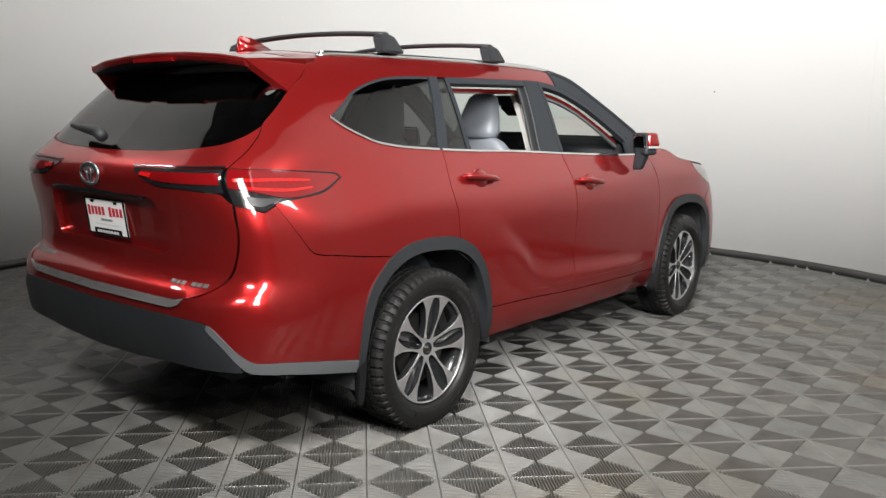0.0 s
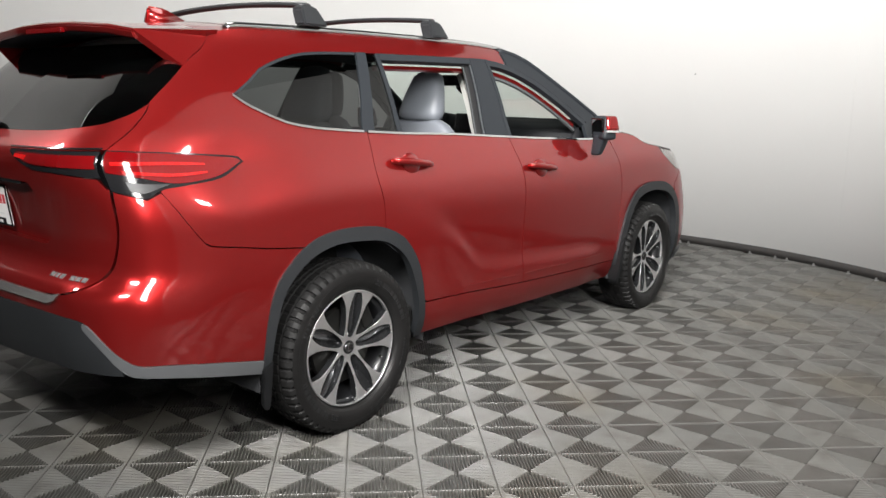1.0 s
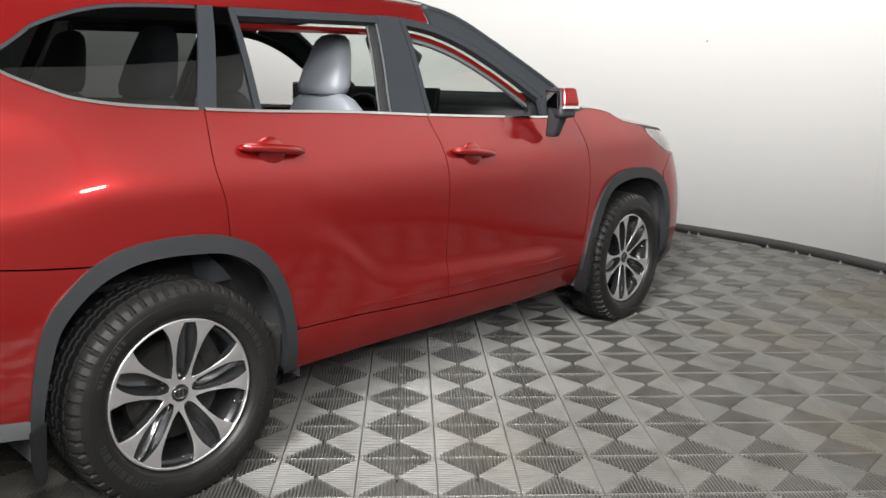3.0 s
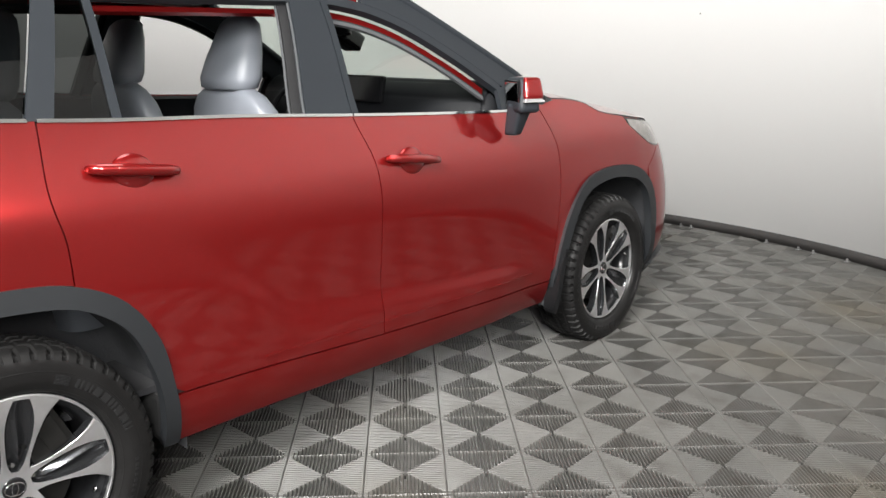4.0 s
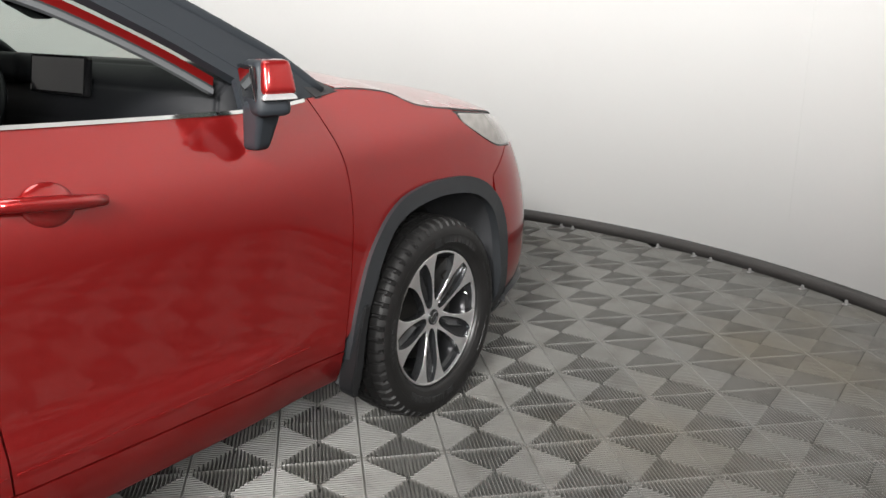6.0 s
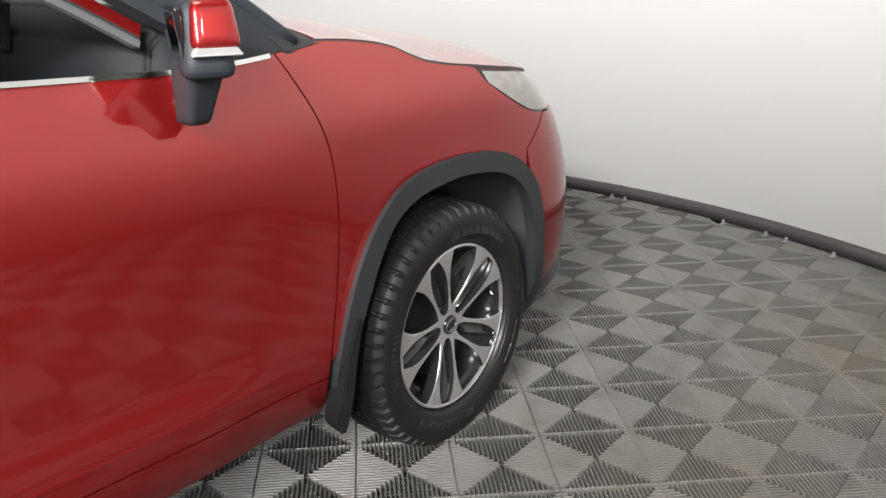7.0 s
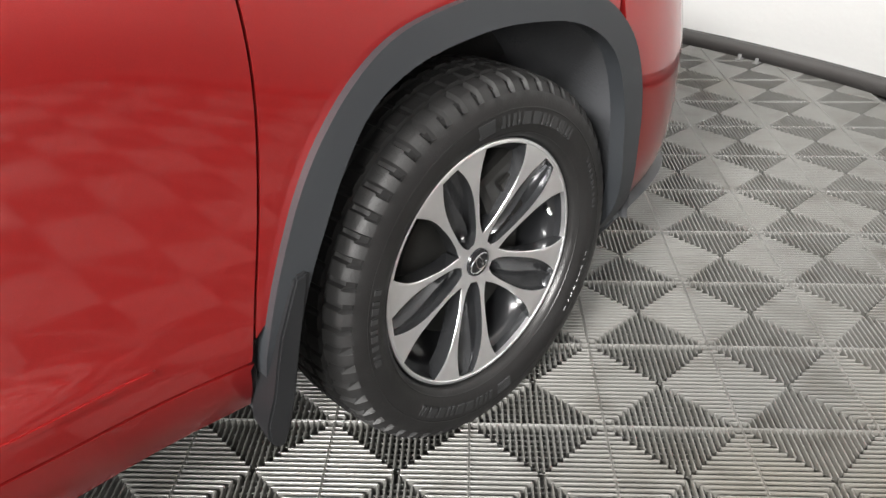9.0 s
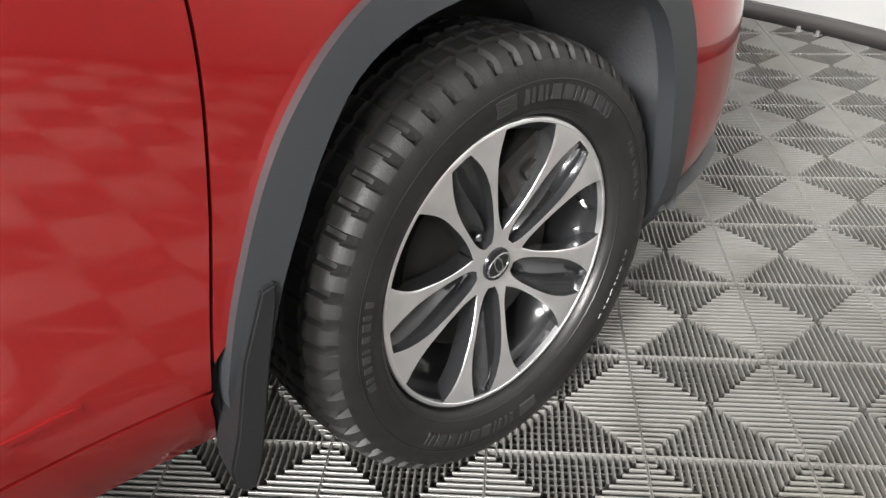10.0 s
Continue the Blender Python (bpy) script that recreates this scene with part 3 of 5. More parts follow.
# rear end
panel("rear_bumper", [(s, z - .005) for s, z in BUMP_SEAM] + [(-.92, 1.076), (-1.02, 1.106)] + [(s + .005, z - .004) for s, z in HATCH_SIDE] + [(-1.91, .735)] + [(s, z + .002) for s, z in GARN_TOP] + [p for p in ARCH_R if p[0] < -.27 and p[1] > .43], PAINT, car, whole=True)
panel("bumper_garnish", [p for p in GARN_TOP if p[0] > -1.18] + GARN_LOW[::-1], GARNISH, car, whole=False, lift=.006, label="grey lower bumper garnish")
panel("bumper_garnish", [p for p in GARN_TOP if p[0] > -1.18] + GARN_LOW[::-1], GARNISH, car, -1, lift=.006, label="grey lower bumper garnish")
panel("bumper_cladding", [p for p in GARN_TOP if p[0] < -1.17] + [p for p in GARN_LOW if p[0] < -1.04] + [(-1.04, .482), (-1.10, .482), (-1.25, .478), (-1.4, .475), (-1.6, .46), (-1.91, .45)], TRIM, car, whole=True, lift=.003, depth=.03, label="black textured rear bumper cladding")
recess = flow([(-1.91, 1.12), (-1.6, 1.12), (-1.475, 1.116)]) + flow([(-1.457, 1.09), (-1.44, 1.0), (-1.452, .91)]) + flow([(-1.47, .892), (-1.6, .893), (-1.91, .900)])
tailgate = panel("tailgate", [(s - .005, z) for s, z in HATCH_SIDE] + recess[::-1] + [(-1.91, 1.29)] + [(s, z - .004) for s, z in GLASS_LOW[::-1]] + [p for p in [(s - .006, z) for s, z in HATCH_GAP[::-1]] if p[1] < 1.40]
                 + [(-1.2, 1.24), (-1.427, 1.236), (-1.571, 1.234)] + flow([(-1.571, 1.228), (-1.50, 1.196), (-1.40, 1.166), (-1.24, 1.160), (-1.06, 1.150)]) + [(-1.04, 1.118)], PAINT, car, whole=True, depth=.03)
panel("plate_recess", recess, PAINT, tailgate, whole=True, lift=-.028, depth=.004)
panel("rear_window", GLASS_LOW + [(-1.91, 1.62), (-1.5, 1.625), (-1.1, 1.62), (-.86, 1.60)] + [p for p in [(s - .004, z) for s, z in HATCH_GAP[::-1]] if 1.41 < p[1] < 1.59], DARKGLASS, tailgate, whole=True, lift=-.004, depth=.004, label="dark tinted rear window")


def lamp_cluster(side):
    lamp = panel("taillight", LAMP_TOP[:] + LAMP_LOW[1:], GLOSS, car, side, lift=.002, label="dark-framed red taillight")
    panel("red_lens", flow([(-1.02, 1.240), (-.8, 1.229), (-.60, 1.212), (-.515, 1.202), (-.502, 1.191), (-.58, 1.155), (-.64, 1.139), (-.755, 1.127), (-.83, 1.131), (-.91, 1.150), (-1.02, 1.172)]), LENS, lamp, side, lift=.005, depth=.003)
    panel("light_bar", flow([(-1.0, 1.206), (-.8, 1.200), (-.66, 1.190), (-.66, 1.184), (-.8, 1.190), (-1.0, 1.194)]), BRIGHTLENS, lamp, side, lift=.0075, depth=.003)
    panel("light_bar", flow([(-.97, 1.176), (-.8, 1.160), (-.66, 1.162), (-.66, 1.156), (-.8, 1.150), (-.97, 1.166)]), BRIGHTLENS, lamp, side, lift=.0075, depth=.003)
    panel("clear_lens", flow([(-.97, 1.140), (-.90, 1.130), (-.82, 1.126), (-.86, 1.116), (-.92, 1.100), (-.965, 1.110)]), CLEAR, lamp, side, lift=.005, depth=.003)
    inner = panel("inner_taillight", flow([(-1.04, 1.24), (-1.2, 1.236), (-1.427, 1.232), (-1.565, 1.230)]) + flow([(-1.56, 1.222), (-1.50, 1.200), (-1.40, 1.170), (-1.24, 1.164), (-1.045, 1.154)]), GLOSS, tailgate, side, lift=.003, label="dark-framed red inner taillight")
    return lamp, inner


for side in (1, -1):
    lamp_cluster(side)
    panel("red_lens", flow([(-1.05, 1.225), (-1.3, 1.222), (-1.50, 1.222)]) + flow([(-1.50, 1.214), (-1.42, 1.192), (-1.3, 1.186), (-1.05, 1.184)]), LENS, tailgate, side, lift=.006, depth=.003)
    panel("light_bar", [(-1.42, 1.213), (-1.50, 1.215), (-1.505, 1.205), (-1.43, 1.199)], BRIGHTLENS, tailgate, side, lift=.0085, depth=.003)
    panel("chrome_strip", [(-1.04, 1.252), (-1.2, 1.247), (-1.427, 1.2435), (-1.58, 1.241), (-1.58, 1.237), (-1.427, 1.239), (-1.2, 1.242), (-1.04, 1.247)], GLOSS, tailgate, side, lift=.004, depth=.004)

# scuff plate on the bumper's top, badges, emblem and plate
panel("scuff_plate", [(-1.28, .748), (-1.33, .738), (-1.91, .737), (-1.91, .702), (-1.36, .706), (-1.31, .722)], SCUFF, car, whole=True, lift=.010, depth=.008, label="bright ribbed bumper scuff plate")


def on_tail(x, z, lift=0.0):
    """A place on the tailgate's skin by its x, with the frame (across, up, out)."""
    lo, hi = S_REAR, -1.0
    for _ in range(30):
        mid = (lo + hi) / 2
        if skin(mid, z)[0] < abs(x):
            lo = mid
        else:
            hi = mid
    p, n = Vector(skin(lo, z)), normal(lo, z)
    if x < 0:
        p.x, n.x = -p.x, -n.x
    up = (Vector((0, 0, 1)) - n * n.z).normalized()
    m = Matrix((up.cross(n), up, n)).transposed().to_4x4()
    m.translation = p + n * lift
    return m


def badge(name, at, items, mat, parent, label="", bevel=0.0):
    bm = boxes(items, bevel)
    bm.transform(at)
    return part(name, bm, mat, parent, label)


def torus(r0, r1, tube, n=40, k=10):
    verts, faces = [], []
    for i in range(n):
        a = 2 * math.pi * i / n
        for j in range(k):
            b = 2 * math.pi * j / k
            verts.append(((r0 + tube * math.cos(b)) * math.cos(a), (r1 + tube * math.cos(b)) * math.sin(a), tube * 0.8 * math.sin(b)))
    for i in range(n):
        for j in range(k):
            faces.append((i * k + j, ((i + 1) % n) * k + j, ((i + 1) % n) * k + (j + 1) % k, i * k + (j + 1) % k))
    return verts, faces


em = on_tail(0.0, 1.192, 0.006)
me = mesh_of("emblem", *torus(.068, .043, .007), CHROME, smooth=True)
me.transform(em)
emblem = part("emblem", me, None, tailgate, "chrome oval emblem")
me = mesh_of("emblem_loop", *torus(.040, .014, .005), CHROME, smooth=True)
me.transform(em @ pose(0, .016, 0))
part("emblem_loop", me, None, emblem)
me = mesh_of("emblem_loop", *torus(.014, .034, .005), CHROME, smooth=True)
me.transform(em)
part("emblem_loop", me, None, emblem)

# licence plate with its frame; the writing as plain bars
pl = on_tail(0.0, 1.0, 0.0) @ pose(0, 0, -.016, -4)
plate = badge("licence_plate", pl, [((0, 0, 0), (.305, .155, .004))], PLATE, tailgate, "white dealer plate in a black frame", .001)
for k in range(10):
    if k != 5:
        badge("text_bar", pl, [((-.127 + .0275 * k, .024, .0028), (.019, .036 if k not in (0, 6) else .044, .0012))], REDINK, plate)
badge("text_bar", pl, [((0, -.014, .0028), (.09, .010, .0012))], GREYINK, plate)
badge("text_bar", pl, [((0, -.034, .0028), (.20, .004, .0012))], PALEINK, plate)
badge("plate_frame", pl, [((0, -.066, .004), (.21, .028, .004)), ((-.15, 0, .003), (.008, .16, .004)), ((.15, 0, .003), (.008, .16, .004)), ((0, .078, .003), (.31, .006, .004)), ((-.09, .066, .004), (.02, .010, .004)), ((.09, .066, .004), (.02, .010, .004)), ((0, -.078, .003), (.31, .006, .004))], GLOSS, plate, "black plate frame")
for k in range(8):
    badge("text_bar", pl, [((-.075 + .0215 * k, -.066, .0065), (.014, .012, .001))], PALEINK, plate)
for k in range(9):
    badge("badge_bar", on_tail(-.72 + .03 * k, .792, .002), [((0, 0, 0), (.022, .020 if k not in (0, 4) else .026, .004))], DARKCHROME, tailgate)
for k, w in enumerate((.03, .02, .024, 0, .03, .026, .026)):
    if w:
        badge("badge_bar", on_tail(.50 + .030 * k, .792, .002), [((0, 0, 0), (w * .85, .020, .004))], DARKCHROME, tailgate)
# plate light bar over the recess
badge("plate_garnish", on_tail(0, 1.128, -.004), [((0, -.012, -.006), (.70, .022, .022))], GLOSS, tailgate, "gloss black strip over the plate", .004)

# wheel arch cladding and mud flaps
for side in (1, -1):
    panel("arch_cladding", ARCH_R + ARCH_R_IN[::-1], TRIM, car, side, lift=.009, depth=.035, label="grey-black wheel arch cladding")
    panel("arch_cladding", ARCH_F + ARCH_F_IN[::-1], TRIM, car, side, lift=.016, depth=.035, label="grey-black wheel arch cladding")


def flap(outline, deep, side, shell):
    """A moulded mud flap that carries on the arch cladding: outline in (y, z), deep inwards."""
    n = len(outline)
    outer = [Vector((shell - .10 * max(.36 - z, 0) - .008 * max(z - .36, 0) / .2, y, z)) for y, z in outline]
    inner = [p + Vector((-deep, .012, 0)) for p in outer]
    bm = bmesh.new()
    a = [bm.verts.new((side * p.x, p.y, p.z)) for p in outer]
    b = [bm.verts.new((side * p.x, p.y, p.z)) for p in inner]
    bm.faces.new(a)
    bm.faces.new(b[::-1])
    for k in range(n):
        bm.faces.new((a[k], b[k], b[(k + 1) % n], a[(k + 1) % n]))
    bmesh.ops.recalc_face_normals(bm, faces=bm.faces[:])
    bmesh.ops.bevel(bm, geom=bm.edges[:], offset=.004, segments=2, affect="EDGES")
    return part("mud_flap", bm, FLAPSHADE, car, "black mud flap", crisp=True)


FLAP_FRONT = flow([(2.431, .556), (2.425, .523), (2.404, .450), (2.383, .362), (2.370, .294), (2.358, .258), (2.344, .256), (2.328, .280), (2.326, .310)], .04) + flow([(2.342, .366), (2.358, .427), (2.369, .465), (2.387, .505), (2.408, .552)], .04)
FLAP_REAR = flow([(-.448, .420), (-.456, .33), (-.456, .25), (-.464, .222), (-.480, .220), (-.494, .24), (-.500, .31), (-.500, .395)], .04)
for side in (1, -1):
    flap(FLAP_FRONT, .07, side, .984)
    flap(FLAP_REAR, .032, side, .962)

# ---- glass, pillars and window trim ----
dlo_top = curve_of(DLO_TOP)
belt = curve_of(BELT)


def strip_between(lo_a, lo_b, hi_a, hi_b, inset_low=0.0, inset_top=0.0):
    """An outline in the window band: lower edge from lo_a to lo_b, upper edge from hi_a to hi_b."""
    low = [(s, z + inset_low) for s, z in cut(BELT, lo_a, lo_b)]
    top = [(s, z - inset_top) for s, z in cut(DLO_TOP, hi_a, hi_b)]
    return low + top[::-1]


TOP_EDGE = .030
for i, side in enumerate((1, -1)):
    rd, fd = rear_doors[i], front_doors[i]
    q = panel("quarter_window", [p for p in BELT if p[0] < .158] + [(.162, belt(.162)), (.282, dlo_top(.282))] + [p for p in DLO_TOP[::-1] if -.528 < p[0] < .278], SMOKED, car, side, lift=-.006, depth=.004, label="smoked quarter window")
    panel("window_surround", [p for p in DLO_TOP if p[0] < .28] + [(s + .004 * (1 if s < -.3 else 0), z - .011) for s, z in DLO_TOP[::-1] if -.50 < s < .278], PILLAR, q, side, lift=-.001)
    panel("c_pillar_trim", strip_between(.168, .238, .288, .348), PILLAR, rd, side, lift=.001, label="satin black window pillar")
    panel("fixed_pane", strip_between(.240, .396, .350, .414), SMOKED, rd, side, lift=-.008, depth=.004, label="smoked fixed door pane")
    panel("window_divider", strip_between(.396, .422, .414, .436), PILLAR, rd, side, lift=-.002, depth=.02)
    panel("b_pillar_trim", strip_between(1.045, 1.236, 1.135, 1.262), PILLAR, rd, side, lift=.001, depth=.03, label="satin black door pillar")
    panel("b_pillar_trim", strip_between(1.240, 1.268, 1.266, 1.292), PILLAR, fd, side, lift=.002, depth=.03)
    panel("window_frame", cut(DLO_TOP, .436, 1.135) + [(s, z - TOP_EDGE) for s, z in cut(DLO_TOP, .436, 1.130)[::-1]], PILLAR, rd, side, lift=-.001, depth=.03)
    if side > 0:
        panel("inner_frame", [(s, z - TOP_EDGE + .004) for s, z in cut(DLO_TOP, .436, 1.130)] + [(s, z - TOP_EDGE - .012) for s, z in cut(DLO_TOP, .436, 1.13)[::-1]], PAINT, rd, side, lift=-.055, depth=.02)
    front_top_line = cut(DLO_TOP, 1.292, 2.10)
    panel("window_frame", front_top_line + [(s - .012, z - TOP_EDGE) for s, z in front_top_line[::-1]], PILLAR, fd, side, lift=-.001, depth=.03)
    if side > 0:
        inner_line = [p for p in front_top_line if p[0] < 2.06]
        for nm, mt, a, b, lift, lab in (("inner_frame", PAINT, -.004, .019, -.052, ""), ("run_channel", SEAL, .018, .026, -.050, "black rubber window channel"), ("inner_seal", GARNISH, .025, .038, -.047, "grey inner window seal")):
            panel(nm, [(s - .012 - a * .6, z - TOP_EDGE - a) for s, z in inner_line] + [(s - .012 - b * .6, z - TOP_EDGE - b) for s, z in inner_line[::-1]], mt, fd, side, lift=lift, depth=.012, label=lab)
    panel("mirror_sail", [(2.055, belt(2.055))] + [p for p in BELT if 2.06 < p[0] < 2.29] + [p for p in DLO_TOP[::-1] if p[0] > 2.10] + [(2.07, dlo_top(2.07) - .036)], PILLAR, fd, side, lift=.0, depth=.02, label="black mirror base panel")
    panel("door_seal", strip_between(1.004, 1.043, 1.098, 1.133), SEAL, rd, side, lift=-.022, depth=.02)
    panel("seal_edge", strip_between(1.036, 1.0435, 1.127, 1.1335), GARNISH, rd, side, lift=-.006, depth=.004)
    panel("seal_edge", strip_between(.992, .999, 1.088, 1.094), GARNISH, rd, side, lift=-.024, depth=.004)
    # bright belt line
    for dr, lo, hi in ((rd, .194, 1.236), (fd, 1.242, 2.286)):
        ln = cut(BELT, lo, hi)
        panel("belt_moulding", [(s, z + .005) for s, z in ln] + [(s, z - .0045) for s, z in ln[::-1]], CHROME, dr, side, lift=.006, depth=.01, label="bright belt moulding")
    ln = [p for p in BELT if p[0] < .185]
    panel("belt_moulding", [(s, z + .005) for s, z in ln] + [(s, z - .0045) for s, z in ln[::-1]], CHROME, q, side, lift=.006, depth=.01)
    # inner door cards and the inner pillar
    for dr, lo, hi in ((rd, .30, 1.22), (fd, 1.26, 2.15)):
        ln = cut(BELT, lo, hi)
        panel("door_card", [(s, z + (.004 if side > 0 else .032)) for s, z in ln] + ([(hi, .52), (.60, .52), (.50, .84), (lo, .97)] if lo < 1 else [(hi, .52), (lo, .52)]), DASH, dr, side, lift=-.075, depth=.03, grid=.08)
    panel("b_pillar_inner", [(1.12, 1.18), (1.175, 1.18), (1.235, 1.64), (1.18, 1.64)], HEADLINER if side > 0 else PILLAR, car, side, lift=-.12, depth=.03)


def handle(y, z, tilt, door, side):
    """A pull handle in front of a dished cup."""
    x = skin(y, z)[0]
    m = Matrix.Translation((side * x, y, z)) @ pose(0, 0, 0, tilt, -9 * side, 0)
    bm = bmesh.new()
    bmesh.ops.create_uvsphere(bm, u_segments=24, v_segments=12, radius=1.0, matrix=Matrix.Diagonal((.019, .062, .050, 1)))
    bm.transform(Matrix.Translation((side * (x + .002), y, z - .003)) @ pose(0, 0, 0, tilt, -10 * side, 0))
    part("handle_cup", bm, PAINT, door, smooth=True)
    path = [(side * dx, dy, 0) for dx, dy in ((.004, -.125), (.022, -.118), (.034, -.09), (.040, -.04), (.041, .02), (.038, .08), (.028, .115), (.006, .128))]
    v, f = sweep(path, [.010, .014, .0155, .0165, .0165, .0155, .013, .008], 12)
    me = mesh_of("door_handle", v, f, PAINT, smooth=True)
    me.transform(m)
    return part("door_handle", me, None, door, "red door pull handle")


for i, side in enumerate((1, -1)):
    handle(.405, 1.142, -7.0, rear_doors[i], side)
    handle(1.455, 1.066, -7.0, front_doors[i], side)

# ---- roof, bonnet and windscreen ----
edge_z = curve_of(ROOF_EDGE)
N = 24


def cross_grid(name, stations, mat, parent, label="", n=N, thick=.02):
    """A surface across the car: stations are (x_edge, y_edge, z_edge, y_shift, crown, power)."""
    verts, faces = [], []
    for xe, ye, ze, dy, crown, pw in stations:
        for j in range(n + 1):
            u = -1 + 2 * j / n
            u = math.sin(u * math.pi / 2)
            w = 1 - abs(u) ** pw
            verts.append((xe * u, ye + dy * (1 - u * u), ze + crown * w))
    m = n + 1
    for i in range(len(stations) - 1):
        for j in range(n):
            faces.append((i * m + j, i * m + j + 1, (i + 1) * m + j + 1, (i + 1) * m + j))
    me = mesh_of(name, verts, faces, mat, smooth=True)
    bm = bmesh.new()
    bm.from_mesh(me)
    if sum(f.normal.z for f in bm.faces) < 0:
        bmesh.ops.reverse_faces(bm, faces=bm.faces[:])
    rim = [e for e in bm.edges if e.is_boundary]
    if thick:
        back = {v: bm.verts.new(v.co + Vector((0, 0, -thick))) for e in rim for v in e.verts}
        for e in rim:
            l = e.link_loops[0]
            a, b = l.vert, l.link_loop_next.vert
            bm.faces.new((b, a, back[a], back[b]))
            e.smooth = False
    bm.to_mesh(me)
    bm.free()
    return part(name, me, None, parent, label)


stations = []
for k in range(31):
    s = -.735 + (1.50 + .735) * k / 30
    x, y, z = skin(s, edge_z(s))
    stations.append((x - .003, y, z - .001, -.10 * ease(-.1, -.7, s) + .10 * ease(.9, 1.5, s), .052 - .012 * ease(.0, -.7, s) - .004 * ease(1.0, 1.5, s), 2.6))
cross_grid("roof", stations, PAINT, car)
cross_grid("headliner", [(x - .03, y, z - .055, dy, c, p) for x, y, z, dy, c, p in stations[2:]], HEADLINER, car, thick=.01)
stations = []
for k in range(17):
    t = k / 16
    s = 1.505 + (2.36 - 1.505) * t
    x, y, z = skin(s, edge_z(s))
    stations.append((x - .012, y + .012, z - .002, .10 + .30 * t, .048 - .035 * t, 2.4))
cross_grid("windscreen", stations, SCREEN, car, "lightly tinted windscreen", thick=.005)
hood_edge = curve_of(HOOD_EDGE)
stations = []
for k in range(25):
    t = k / 24
    s = 2.44 + (3.62 - 2.44) * t
    x, y, z = skin(s, hood_edge(s))
    stations.append((x - .004, y, z + .002, .17 * (1 - t) + .14 * t ** 2 * 1.6, .034 + .038 * math.sin(t * math.pi * .8), 2.2))
cross_grid("bonnet", stations, PAINT, car)
cross_grid("cowl", [(.80, 2.27, 1.236, .32, .010, 2.5), (.84, 2.36, 1.220, .28, .010, 2.5), (.82, 2.52, 1.205, .20, .010, 2.5)], GLOSS, car, "black windscreen cowl")
for side in (1, -1):
    # black corner piece that fills the wedge between the pillar's foot and the bonnet
    wedge = [(.868, 2.335, 1.214), (.860, 2.450, 1.226), (.800, 2.405, 1.262), (.800, 2.332, 1.272), (.850, 2.300, 1.250)]
    bm = bmesh.new()
    a = [bm.verts.new((side * x, y, z)) for x, y, z in wedge]
    b = [bm.verts.new((side * (x - .03), y, z - .03)) for x, y, z in wedge]
    bm.faces.new(a)
    bm.faces.new(b[::-1])
    for k in range(5):
        bm.faces.new((a[k], b[k], b[(k + 1) % 5], a[(k + 1) % 5]))
    bmesh.ops.recalc_face_normals(bm, faces=bm.faces[:])
    bmesh.ops.bevel(bm, geom=bm.edges[:], offset=.004, segments=2, affect="EDGES")
    part("cowl_corner", bm, SEAL, car, "black cowl corner beside the bonnet", crisp=True)

for side in (1, -1):
    pts = []
    for k in range(25):
        a = 1.47 + (2.372 - 1.47) * k / 24
        x, y, z = skin(a, edge_z(a))
        pts.append((side * (x - .010), y + .004, z + .002))
    v, f = sweep(pts, .017, 10)
    part("screen_moulding", mesh_of("screen_moulding", v, f, PILLAR, smooth=True), None, car, "satin black windscreen moulding")

# ---- spoiler, wiper, fin, rails and bars ----
spoil = []
for xe, yt, yb, zt in ((-.606, -.772, -.44, 1.662), (-.45, -.792, -.45, 1.684), (-.22, -.803, -.455, 1.699), (0, -.806, -.46, 1.704), (.22, -.803, -.455, 1.699), (.45, -.792, -.45, 1.684), (.606, -.772, -.44, 1.662)):
    spoil.append([(xe, yb, zt + .018), (xe, (yb + yt) / 2, zt + .014), (xe, yt + .012, zt + .002), (xe, yt, zt - .008), (xe, yt + .010, zt - .034), (xe, yt + .06, zt - .040), (xe, yb - .08, zt - .034)])
verts = [p for row in spoil for p in row]
faces = [(i * 7 + j, (i + 1) * 7 + j, (i + 1) * 7 + (j + 1) % 7, i * 7 + (j + 1) % 7) for i in range(6) for j in range(7)] + [tuple(range(7)), tuple(range(48, 41, -1))]
me = mesh_of("spoiler", verts, faces, [PAINT, PILLAR], smooth=True)
me.polygons.foreach_set("material_index", [1 if k % 7 in (4, 5, 6) and k < 42 else 0 for k in range(44)])
bm = bmesh.new()
bm.from_mesh(me)
bmesh.ops.recalc_face_normals(bm, faces=bm.faces[:])
bmesh.ops.bevel(bm, geom=[e for e in bm.edges if len(e.link_faces) == 2 and e.calc_face_angle() > radians(35)], offset=.005, segments=2, affect="EDGES")
spoiler = part("spoiler", bm, [PAINT, PILLAR], tailgate, "red roof spoiler with black underside", crisp=True)
